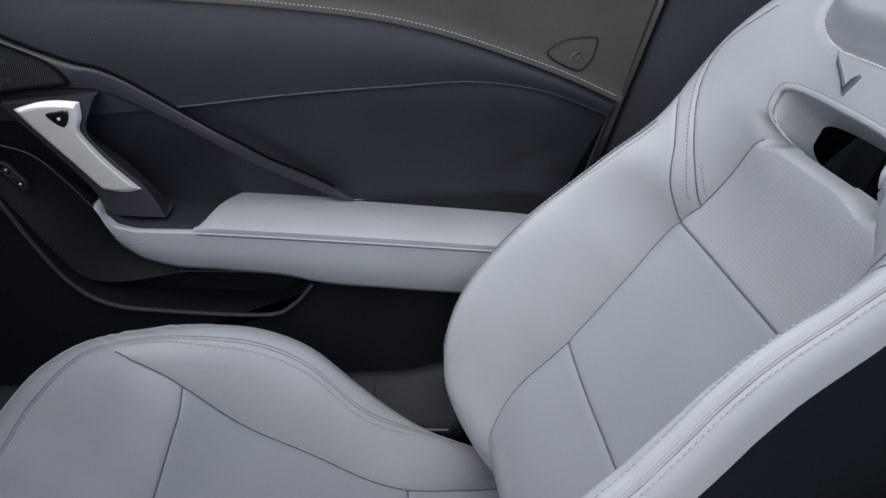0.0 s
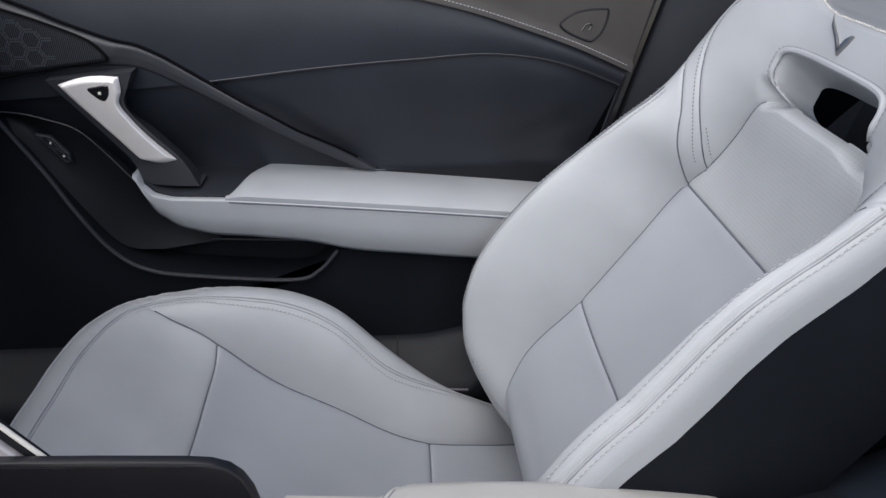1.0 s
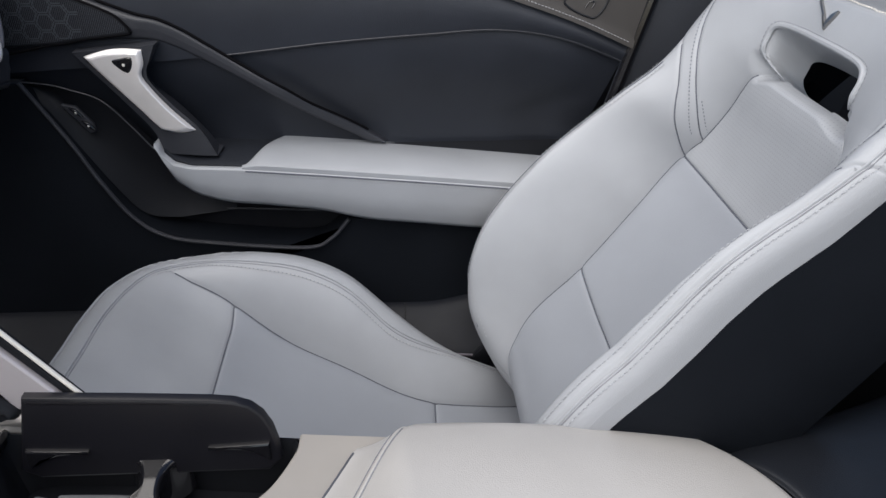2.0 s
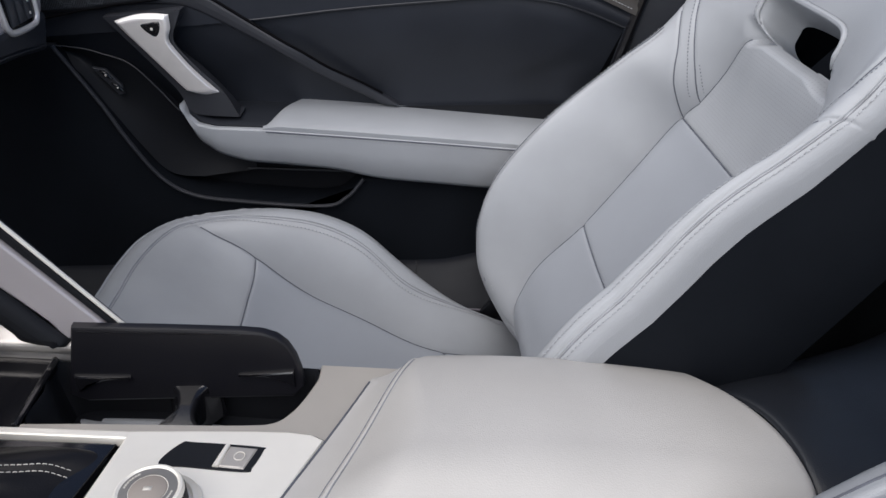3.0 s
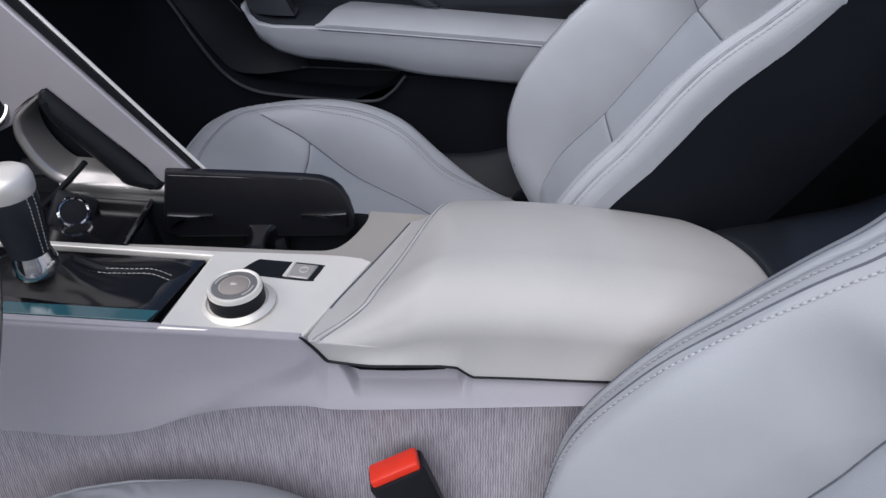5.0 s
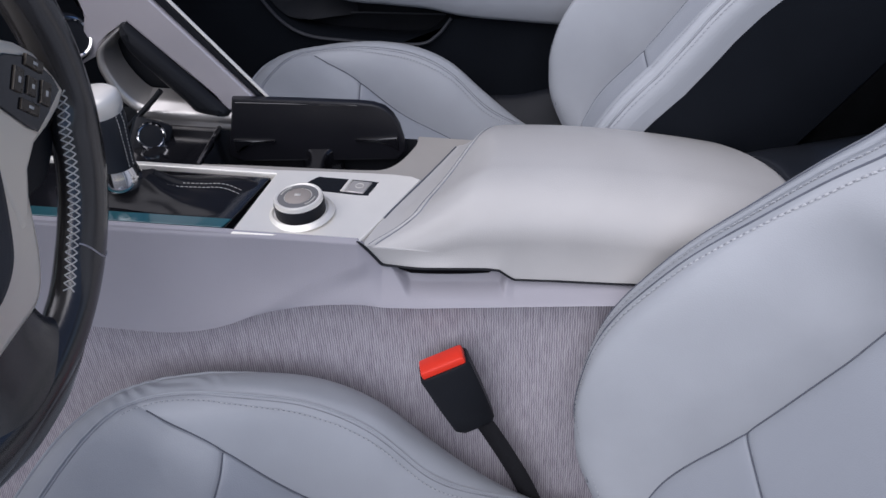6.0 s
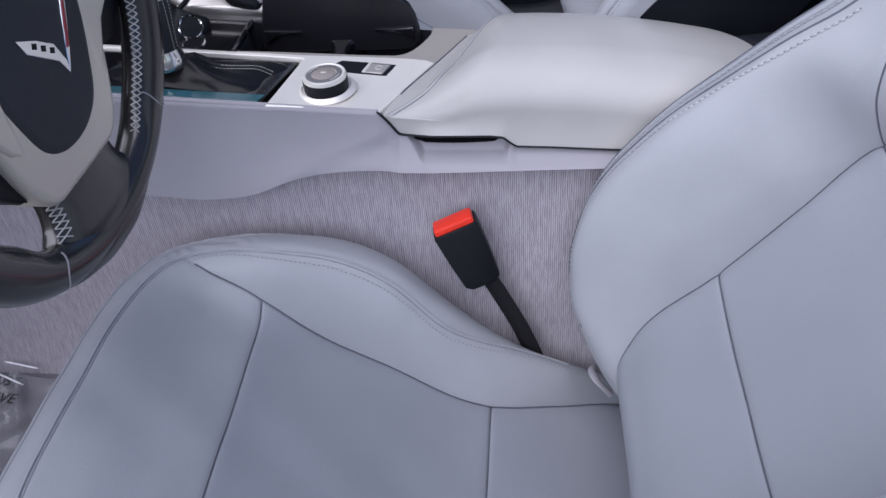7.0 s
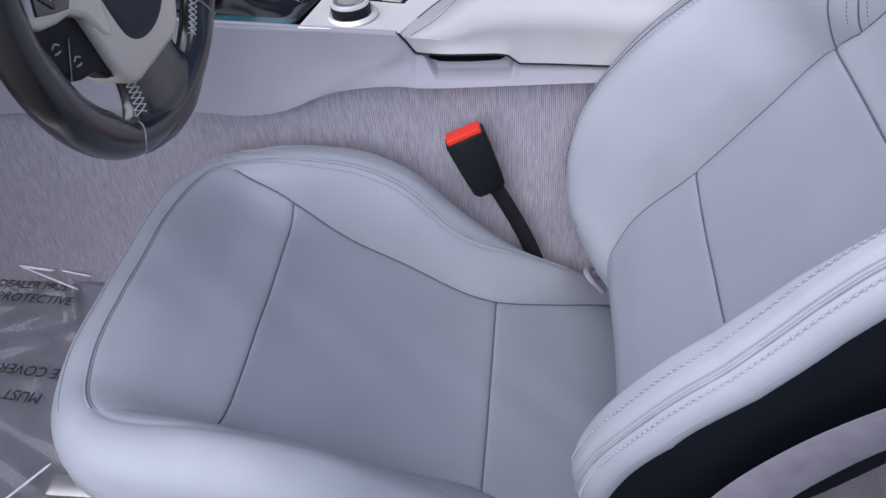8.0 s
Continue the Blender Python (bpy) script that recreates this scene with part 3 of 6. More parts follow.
    full, _ = on_skin(P + np.stack([0 * drop, 0 * drop, drop], -1), outline)
    rim = full + (rim - full) * smooth01((-sy[:, None] - 0.75) / 0.2) * smooth01((0.93 - np.abs(sx[:, None])) / 0.1)
    for _ in range(4):
        rim[:, 2] = 0.25 * np.roll(rim[:, 2], 1) + 0.5 * rim[:, 2] + 0.25 * np.roll(rim[:, 2], -1)
    mid = np.array([0.385, 0, 0])
    for f, depth in ((1.07, 0.004), (1.0, 0.001), (0.965, 0.006), (0.95, 0.02), (0.94, 0.04), (0.93, 0.065)):
        ring = mid + (rim - mid) * np.array([f, f, 1])
        ring[:, 2] -= depth
        rings.append(ring)
    part("slot_lining", loft(rings, caps=False), GREY, parent)
    over = np.roll(np.arange(72), 6)[:48]
    part("slot_piping", tube(even(rim[over] + np.array([0, 0, 0.0008]), 120), np.interp(np.linspace(0, 1, 120), [0, 0.06, 0.94, 1], [0.0006, 0.0034, 0.0034, 0.0006]), 8), GREY, parent, "raised leather piping")
    hem = mid + (rim[over] - mid) * np.array([1.16, 1.06, 1])
    pts, nor = on_skin(P, hem[:, :2])
    part("stitching", stitches(even(pts + nor * 0.0004, 160), spline(nor, 160), 0.003, 0.0022, 0.0005), STITCH_SHADE, parent, "dark stitched line", recalc=False)
    # rolled side and dark shell
    ring = np.vstack([P[0, :], P[1:, -1], P[-1, ::-1][1:], P[::-1, 0][1:-1]])
    rows = [ring]
    for depth, f in ((0.005, 1.0), (0.010, 0.992)):
        q3 = ring.copy()
        q3[:, 2] -= depth
        q3[:, 1] *= f
        rows.append(q3)
    part("back_side", loft(rows, caps=False), GREY, parent)
    shell = [rows[-1] + np.array([0, 0, 0.003])]
    for w, f, g in ((0.0, 0.985, 1.0), (-0.05, 0.96, 0.99), (-0.085, 0.90, 0.97), (-0.10, 0.78, 0.94)):
        q3 = rows[-1].copy()
        q3[:, 2] = np.minimum(q3[:, 2] - 0.004, w)
        q3[:, 1] *= f
        q3[:, 0] = 0.2 + (q3[:, 0] - 0.2) * g
        shell.append(q3)
    part("seat_shell", loft(shell, caps=False), DARK_SHELL, parent, "dark plastic shell behind the seat")
    for outline in ([(-0.002, 0.418), (-0.006, 0.440), (-0.013, 0.458), (-0.0165, 0.480), (-0.010, 0.462), (-0.003, 0.446), (0.001, 0.430)],
                    [(-0.002, 0.418), (0.003, 0.434), (0.010, 0.446), (0.022, 0.456), (0.014, 0.442), (0.007, 0.432)]):
        part("badge_wing", slab(outline, 0.004, lambda a, b, h: (0.418 + (b - 0.418) * 0.55, 0.006 - (a - 0.47 * (b - 0.418)) * 1.15, float(W[np.argmin(np.abs(us - 0.418 - (b - 0.418) * 0.55)), m // 2]) - 0.0005 + h), 0.001), BADGE, parent, "dark chrome V shaped badge")
    nrm = -grid_normals(P)

    def along(off, sgn, first, last):
        """A line on the skin at a distance from the outline, with its normals."""
        pts, nor = [], []
        for i in range(10, n, 3):
            if not first < us[i] < last:
                continue
            j, f = d_crossing(d[i], off, sgn)
            if j is None:
                continue
            pts.append(P[i, j] * (1 - f) + P[i, j - sgn] * f + nrm[i, j] * 0.0001)
            nor.append(nrm[i, j])
        nor = spline(nor[::4], 300)
        return even(spline(pts[::4], 300), 300), nor / np.linalg.norm(nor, axis=1)[:, None]

    # two stitched seams along each bolster: one on its crest, one near the shell
    for sgn in (1, -1):
        for off, rows, last in ((0.033, (-0.006, 0.006) if sgn > 0 else (0.0,), 0.305), (0.0125, () if sgn > 0 else (-0.0045,), 0.44)):
            if rows != (0.0,):
                pts, nor = along(off, sgn, -0.175, last)
                part("bolster_seam", tube(pts + nor * 0.0001, 0.0008, 6), SEAM if sgn > 0 else STITCH_SHADE, parent, "dark line for the shade in a seam")
            if sgn < 0 and rows != (0.0,):
                pts, nor = along(off + 0.003, sgn, -0.175, last)
                part("bolster_welt", tube(pts, 0.0016, 8), GREY, parent, "raised leather welt")
            for side in rows:
                pts, nor = along(off + side, sgn, -0.17, last)
                part("stitching", stitches(pts + nor * 0.0004, nor, radius=0.0007 if sgn > 0 else 0.0009), THREAD if sgn > 0 else GREY, parent, "grey thread stitching", recalc=False)
                # shade in the gaps of the thread, drawn as darker dashes
                tagged(part("stitch_line", stitches(pts + nor * 0.0002, nor, 0.0015, 0.0050, 0.0005, 0.0044), STITCH_SHADE, parent, "dark stitched line", recalc=False), kind="stuff")
    up_to = int(np.argmax(us > 0.352))
    for name, line in (("cross_seam", P[70, 62:203]), ("cross_seam", P[146, 62:203]), ("insert_seam", P[6:up_to, 62]), ("insert_seam", P[6:up_to, 202])):
        part(name, tube(even(line + np.array([0, 0, 0.0006]), 200), 0.0010, 6), SEAM, parent, "dark line for the shade in a seam")
    for sgn in (1, -1):
        for line, last in ((seam1, 0.325), (seam2, 0.47)):
            flat = line[line[:, 0] < last] * np.array([1, sgn])
            pts, nor = on_skin(P, flat)
            part("shoulder_seam", tube(even(pts + nor * 0.0002, 160), 0.0009, 6), SEAM, parent, "dark line for the shade in a seam")
        for off, last in ((0.006, 0.40), (-0.006, 0.29)):
            flat = offset_line(seam2, off)
            flat = flat[flat[:, 0] < last] * np.array([1, sgn])
            pts, nor = on_skin(P, flat)
            part("stitching", stitches(even(pts + nor * 0.0002, 200), spline(nor, 200), 0.0022, 0.0026, 0.0005), SEAM, parent, "dark stitched line", recalc=False)
    ang2 = np.linspace(0, 2 * math.pi, 200)
    px2 = np.sign(np.cos(ang2)) * np.abs(np.cos(ang2)) ** 0.5
    py2 = np.sign(np.sin(ang2)) * np.abs(np.sin(ang2)) ** 0.5
    pts, nor = on_skin(P, np.stack([0.552 + 0.094 * 1.05 * py2, 0.117 * 1.05 * px2], 1)[100:])
    part("pillow_stitching", stitches(even(pts + nor * 0.001, 200), spline(nor, 200), 0.003, 0.0016, 0.0009), WHITE_THREAD, parent, "white thread stitching", recalc=False)
    return P


DARK_CHROME = material("dark_chrome", (0.22, 0.22, 0.23), 0.25, metal=1.0, mottle=0.1)
SHOULDER_A = [(0.219, 0.182), (0.242, 0.180), (0.267, 0.182), (0.292, 0.189), (0.318, 0.207), (0.335, 0.232), (0.350, 0.27)]
SHOULDER_B = [(0.248, 0.163), (0.267, 0.164), (0.284, 0.167), (0.311, 0.176), (0.336, 0.189), (0.371, 0.208), (0.397, 0.216), (0.419, 0.211), (0.445, 0.195), (0.474, 0.178), (0.53, 0.14)]
INSERT = material("grey_insert_leather", (0.266, 0.283, 0.315), 0.40, grain=0.14, grain_size=700, mottle=0.05, mottle_size=5, spec=0.35)
PERFORATED = material("perforated_grey_leather", (0.315, 0.33, 0.355), 0.38, grain=0.12, grain_size=800, mottle=0.035, spec=0.4)


def perforate(mat, pitch=0.0042, size=0.17):
    """Rows of tiny round holes in a leather."""
    n, l = mat.node_tree.nodes, mat.node_tree.links
    b = n["Principled BSDF"]
    tc = n.new("ShaderNodeTexCoord")
    last = tc.outputs["Object"]
    for op, val in (("MULTIPLY", (1 / pitch, 1 / pitch, 0)), ("FRACTION", None), ("SUBTRACT", (0.5, 0.5, 0)), ("LENGTH", None)):
        v = n.new("ShaderNodeVectorMath")
        v.operation = op
        l.new(last, v.inputs[0])
        if val:
            v.inputs[1].default_value = val
        last = v.outputs["Value" if op == "LENGTH" else "Vector"]
    less = n.new("ShaderNodeMath")
    less.operation = "LESS_THAN"
    less.inputs[1].default_value = size
    l.new(last, less.inputs[0])
    fac = n.new("ShaderNodeMath")
    fac.operation = "MULTIPLY"
    fac.inputs[1].default_value = 0.20
    l.new(less.outputs[0], fac.inputs[0])
    mix = n.new("ShaderNodeMix")
    mix.data_type = "RGBA"
    mix.inputs["B"].default_value = (0.06, 0.06, 0.065, 1)
    l.new(fac.outputs[0], mix.inputs["Factor"])
    l.new(b.inputs["Base Color"].links[0].from_socket, mix.inputs["A"])
    l.new(mix.outputs["Result"], b.inputs["Base Color"])


perforate(PERFORATED)


def seat(label, cushion_at, back_at, group="bucket seats"):
    ob = thing("bucket_seat", label, "car seat", (cushion_at[0], cushion_at[1], 0.15), group)
    cushion = new("cushion")
    cushion.parent = ob
    cushion.location = (0, 0, cushion_at[2] - 0.15)
    back = new("backrest")
    back.parent = ob
    uh, nh = Vector((0.604, 0, 0.797)), Vector((-0.797, 0, 0.604))
    back.matrix_basis = Matrix.Translation((back_at[0] - cushion_at[0], back_at[1] - cushion_at[1], back_at[2] - 0.15)) @ Matrix(
        ((uh.x, 0, nh.x, 0), (0, 1, 0, 0), (uh.z, 0, nh.z, 0), (0, 0, 0, 1)))
    return ob, cushion, back


driver, dc, db = seat("grey leather driver's bucket seat with stitched bolsters", (0, -0.387, 0), (0.347, -0.387, 0.485))
build_cushion(dc)
build_back(db)
part("seat_rail", box((0.62, 0.034, 0.04), (-0.19, -0.168, 0.055), 0.006, 2), SATIN, driver, "bare metal seat rail")
passenger, pc, pb = seat("grey leather passenger's bucket seat beside the door", (0.048, 0.375, 0.085), (0.346, 0.385, 0.555))
for src, dst in ((dc, pc), (db, pb)):
    for ob in src.children:
        twin = ob.copy()
        scene.collection.objects.link(twin)
        twin.parent = dst
        if src is db:
            # this seat's inner bolster is slimmer
            twin.data = ob.data.copy()
            for v in twin.data.vertices:
                # its leather reaches further round the side
                if ob.name.startswith("back_side") and v.index >= len(twin.data.vertices) * 2 // 3:
                    v.co.z -= 0.009 * float(smooth01((-v.co.y - 0.12) / 0.06)) * (1 - float(smooth01((v.co.x - 0.24) / 0.12)))
                if v.co.y < -0.19:
                    v.co.y = -0.19 + (v.co.y + 0.19) * 0.6
# and the driver's is fuller, all the way up to the shoulder
for ob in db.children:
    for v in ob.data.vertices:
        if v.co.y > 0.19:
            k = float(smooth01((v.co.x + 0.24) / 0.27))
            v.co.z += 0.012 * k * (1 - float(smooth01((v.co.x - 0.30) / 0.16))) * float(smooth01((v.co.y - 0.19) / 0.05))
            v.co.y += (v.co.y - 0.19) * k * float(np.interp(v.co.x, [0.03, 0.16, 0.25, 0.30, 0.36, 0.46, 0.58], [0.35, 0.48, 0.66, 0.76, 0.72, 0.36, 0.0]))


# ---------------------------------------------------------------- centre console
def plate_z(x):
    return 0.614 - 0.09 * x


console = thing("centre_console", "grey centre console with a satin silver top between the seats", "console")

# side towards the driver: (x, z) grid with the scooped latch recess
xs = np.concatenate([np.linspace(-0.95, -0.07, 60), np.linspace(-0.066, 0.15, 170), np.linspace(0.155, 0.46, 40)])
LOW = [(-0.95, 0.50), (-0.36, 0.508), (-0.28, 0.501), (-0.215, 0.513), (-0.167, 0.534), (-0.12, 0.544), (0.03, 0.547), (0.22, 0.552), (0.62, 0.552)]
LID_EDGE = [(-0.047, 0.6215), (-0.042, 0.618), (-0.034, 0.608), (-0.022, 0.5895), (-0.016, 0.5885), (0.093, 0.588), (0.108, 0.586), (0.116, 0.579), (0.124, 0.573), (0.17, 0.571), (0.236, 0.567), (0.62, 0.55)]


def lid_edge(x):
    return np.interp(x, *np.array(LID_EDGE).T)


n, m = len(xs), 64
X = np.repeat(xs[:, None], m, 1)
top = np.where(xs < -0.045, plate_z(xs) + 0.001, lid_edge(xs) - 0.002)
low = curve_at(LOW, xs)
T = np.linspace(0, 1, m)[None]
Z = top[:, None] * (1 - T) + low[:, None] * T
Y = -0.066 - 0.022 * T**1.3
Y = Y - 0.006 * smooth01((X + 0.30) / 0.2) * np.exp(-((T - 1) / 0.25) ** 2)
Y = Y + 0.006 * np.clip(1 - T / 0.06, 0, 1) ** 2
# soft crease that sweeps down from the lid's corner
sweep = np.interp(X, [-0.26, -0.233, -0.174, -0.123, -0.075, -0.036], [0.485, 0.497, 0.528, 0.560, 0.574, 0.590])
Y = Y + 0.004 * smooth01((sweep - Z + 0.008) / 0.026) * smooth01((X + 0.25) / 0.06) * (1 - smooth01((X + 0.05) / 0.035))
# finger scoop below the latch: a face that leans inwards and up
left, right = -0.013 + (0.590 - Z) * 0.62, 0.112 + (0.560 - np.minimum(Z, 0.574)) * 0.2 + 0.006 * smooth01((Z - 0.56) / 0.015)
rec = smooth01((X - left + 0.003) / 0.007) * smooth01((right - X + 0.003) / 0.007) * smooth01((Z - 0.5535) / 0.009)
Y = Y + 0.014 * rec
sheet(np.stack([X, Y, Z], -1), np.zeros((n - 1, m - 1), int), ["console_side"], GREY_PLASTIC, console, labels={"console_side": "grey moulded side panel"})
near = X[:, 0] < 0.40
sheet(np.stack([X, 0.174 + 0.022 * T**1.3 + 0 * X, (plate_z(X) - 0.006) * (1 - T) + low[:, None] * T], -1)[near], np.zeros((int(near.sum()) - 1, m - 1), int), ["console_side"], GREY_PLASTIC, console, flip=True)
gx = np.linspace(-0.004, 0.105, 24)
part("latch_gap", tube(np.stack([gx, 0 * gx - 0.0595, 0.5785 - 0.0025 * np.sin(np.linspace(0, math.pi, 24))], 1), np.r_[0.0022, 0.0036, 0.0048, np.full(19, 0.0062), 0.004, 0.002], 10), HOLE_BLACK, console, "dark finger gap of the latch")
gx = np.linspace(-0.046, 0.40, 160)
part("lid_gap", tube(np.stack([gx, -0.0668 - 0.0070 * smooth01((gx + 0.03) / 0.06), lid_edge(gx) - 0.001], 1), np.interp(gx, [-0.046, -0.04, -0.024, -0.01, 0.1, 0.13], [0.0008, 0.0017, 0.0018, 0.0014, 0.0014, 0.0012]), 8), BLACK, console, "dark gap below the lid")

# silver top plate with the shifter and cup openings left free
def top_patch(name, outline, mat, thick=0.01, lift=0.0, label="", bevel=0.002):
    return part(name, slab(outline, thick, lambda a, b, h: (a, b, plate_z(a) - thick + lift + h), bevel), mat, console, label)


top_patch("top_plate", [(-0.185, -0.0645), (-0.043, -0.062), (0.0125, 0.0655), (0.0, 0.0735), (-0.022, 0.0755), (-0.05, 0.0750), (-0.10, 0.0725), (-0.165, 0.0685), (-0.165, 0.058)], SILVER, label="satin silver plate")
top_patch("top_plate", [(-0.62, 0.058), (-0.163, 0.058), (-0.163, 0.0685), (-0.62, 0.0650)], SILVER)
top_patch("top_plate", [(-0.62, -0.066), (-0.183, -0.0645), (-0.185, -0.056), (-0.62, -0.058)], GREY_PLASTIC)
BEIGE = material("beige_satin", (0.42, 0.395, 0.36), 0.4, metal=0.3)
# beige surround of the cup holder, swept round its well
inner = spline([(-0.262, 0.075), (-0.20, 0.079), (-0.10, 0.083), (-0.060, 0.0852), (-0.045, 0.0868), (-0.033, 0.093), (-0.022, 0.107), (-0.014, 0.1235), (-0.008, 0.140), (-0.003, 0.157), (-0.002, 0.176)], 70)
outer = spline([(-0.262, 0.0660), (-0.20, 0.0675), (-0.10, 0.0735), (-0.05, 0.0760), (-0.02, 0.0763), (0.0, 0.0745), (0.0135, 0.0685), (0.034, 0.067), (0.07, 0.105), (0.10, 0.139), (0.12, 0.176)], 70)
rows = []
for p, q in zip(inner, outer):
    edge = p + (q - p) / np.linalg.norm(q - p) * 0.0015
    rows.append([(p[0], p[1], plate_z(p[0]) - 0.010), (p[0], p[1], plate_z(p[0]) - 0.0045), (edge[0], edge[1], plate_z(edge[0]) - 0.003), (q[0], q[1], plate_z(q[0]) - 0.003), (q[0], q[1], plate_z(q[0]) - 0.010)])
part("rear_plate", loft(rows), BEIGE, console, "beige satin surround of the cup holder")
top_patch("side_plate", [(0.09, 0.088), (0.42, 0.09), (0.42, 0.172), (0.10, 0.173)], BEIGE, lift=-0.006)
top_patch("boot_frame", [(-0.60, -0.057), (-0.197, -0.055), (-0.172, 0.056), (-0.60, 0.056)], GLOSS, lift=-0.004, label="gloss black frame")

part("teal_strip", slab([(-0.58, -0.0555), (-0.199, -0.0535), (-0.193, -0.036), (-0.58, -0.038)], 0.004, lambda a, b, h: (a, b, plate_z(a) - 0.006 + h), 0.001), TEAL, console, "glossy teal strip")
# leather boot
boot = thing("shifter_boot", "black leather shifter boot with double white stitching", "shifter boot")
sec = []
for f, z in ((1.0, 0.624), (0.86, 0.634), (0.6, 0.639), (0.38, 0.648), (0.24, 0.662)):
    ring = []
    for a, b in spline([(-0.46, -0.034), (-0.33, -0.036), (-0.212, -0.034), (-0.196, 0.005), (-0.182, 0.048), (-0.32, 0.049), (-0.46, 0.048)], 60, True):
        ring.append((-0.325 + (a + 0.325) * f, 0.006 + (b - 0.006) * f, z + 0.09 * (-0.2 - a) * 0.5 * f + 0.002 * math.sin(a * 90 + b * 140) * (1 - f)))
    sec.append(ring)
part("boot_leather", loft(sec), BOOT, boot)
for yy in (0.0, 0.008):
    line = [(-0.30, 0.004 + yy, 0.659), (-0.27, 0.006 + yy, 0.6465), (-0.24, 0.009 + yy, 0.642), (-0.215, 0.012 + yy, 0.639), (-0.196, 0.012 + yy, 0.630)]
    part("stitching", stitches(spline(line, 60), [(0, -0.2, 1)] * 60, 0.0035, 0.0015, 0.0004), WHITE_THREAD, boot, "white thread stitching", recalc=False)
shifter = thing("gear_shifter", "black leather gear shifter with silver collar and cap", "gear shifter", (-0.325, 0.0, 0.655))
part("collar", moved(lathe([(0.023, 0), (0.024, 0.006), (0.021, 0.016), (0.019, 0.026)]), Matrix.Identity(4)), CHROME, shifter)
part("grip", moved(lathe([(0.0195, 0.024), (0.021, 0.04), (0.0235, 0.06), (0.026, 0.08), (0.026, 0.095), (0.023, 0.10)]), Matrix.Identity(4)), BLACK_LEATHER, shifter)
for k in (-1, 1):
    seam_pts = np.array([((r + 0.0003) * math.cos(-0.25 + 0.16 * k), (r + 0.0003) * math.sin(-0.25 + 0.16 * k), z) for r, z in ((0.0195, 0.026), (0.021, 0.04), (0.0235, 0.06), (0.026, 0.08), (0.026, 0.094))])
    part("stitching", stitches(seam_pts, [(1, -0.25, 0)] * 5, 0.003, 0.0015, 0.0006), WHITE_THREAD, shifter, "white thread stitching", recalc=False)
part("cap", lathe([(0.026, 0.091), (0.0275, 0.096), (0.0280, 0.105), (0.0265, 0.111), (0.022, 0.1145), (0.010, 0.1155), (0.002, 0.1155)]), SILVER, shifter)

# drive mode knob
knob = thing("drive_mode_knob", "round black drive mode knob with silver ring", "control knob", (-0.117, -0.018, plate_z(-0.117)))
part("base_ring", lathe([(0.0385, 0.0), (0.036, 0.003), (0.032, 0.0045), (0.030, 0.002)], 56), SILVER, knob)
part("knob_body", lathe([(0.028, 0.0), (0.0285, 0.004), (0.0285, 0.016), (0.0275, 0.018)], 56), BLACK, knob)
part("knob_ring", lathe([(0.0278, 0.017), (0.0278, 0.0205), (0.0268, 0.0230), (0.0250, 0.0233), (0.0232, 0.0222)], 56), SILVER, knob)
part("knob_cap", lathe([(0.0232, 0.017), (0.0232, 0.0222), (0.016, 0.0228), (0.0155, 0.020)], 56), material("grey_knob_face", (0.22, 0.215, 0.21), 0.4, metal=0.3), knob)
part("knob_button", lathe([(0.0155, 0.018), (0.0152, 0.0225), (0.013, 0.024), (0.002, 0.0243)], 48), material("brown_grey_rubber", (0.30, 0.27, 0.245), 0.55), knob)
for k in range(14):
    t = -0.9 + k * 0.13 if k < 7 else 2.2 + (k - 7) * 0.13
    part("dial_mark", moved(box((0.0016, 0.0022, 0.0004), (0.0198, 0, 0.0228), 0), Matrix.Rotation(t, 4, "Z")), WHITE_THREAD, knob)
part("button_mark", box((0.007, 0.004, 0.0004), (0, 0, 0.0243), 0), WHITE_THREAD, knob)

# parking brake switch
CAP = material("grey_switch_cap", (0.42, 0.40, 0.38), 0.35, metal=0.3)
brake = thing("parking_brake_switch", "silver parking brake switch in a black recess", "switch", (0, 0, 0))
zz = plate_z(-0.085) + 0.0005
part("recess", slab(spline([(-0.127, 0.030), (-0.10, 0.027), (-0.052, 0.024), (-0.046, 0.030), (-0.040, 0.050), (-0.044, 0.0545), (-0.10, 0.057), (-0.114, 0.055)], 60, True), 0.002, lambda a, b, h: (a, b, plate_z(a) - 0.0012 + h), 0.0008), BLACK, brake)
part("cap_edge", slab([(-0.0805, 0.0285), (-0.0755, 0.028), (-0.070, 0.0535), (-0.074, 0.054)], 0.0032, lambda a, b, h: (a, b, plate_z(a) + h), 0.0015, 3), SILVER, brake)
part("brake_mark", tube(np.array([(-0.059 + 0.0048 * math.cos(t), 0.0405 + 0.0048 * math.sin(t), plate_z(-0.060) + 0.0026) for t in np.linspace(0, 2 * math.pi, 24, endpoint=False)]), 0.0006, 6, closed=True), WHITE_THREAD, brake, "white parking brake ring")
part("switch_cap", slab([(-0.076, 0.028), (-0.053, 0.0262), (-0.045, 0.0510), (-0.070, 0.053)], 0.0024, lambda a, b, h: (a, b, plate_z(a) + h), 0.003, 3), CAP, brake)

# cup holder with its raised lid
cup = thing("cup_holder", "open black cup holder with its lid raised", "cup holder")
out = [(-0.258, 0.0765), (-0.20, 0.0795), (-0.10, 0.0835), (-0.046, 0.0875), (-0.026, 0.102), (-0.013, 0.126), (-0.004, 0.153), (-0.006, 0.170), (-0.03, 0.174), (-0.255, 0.174), (-0.262, 0.12)]
inner_rows = []
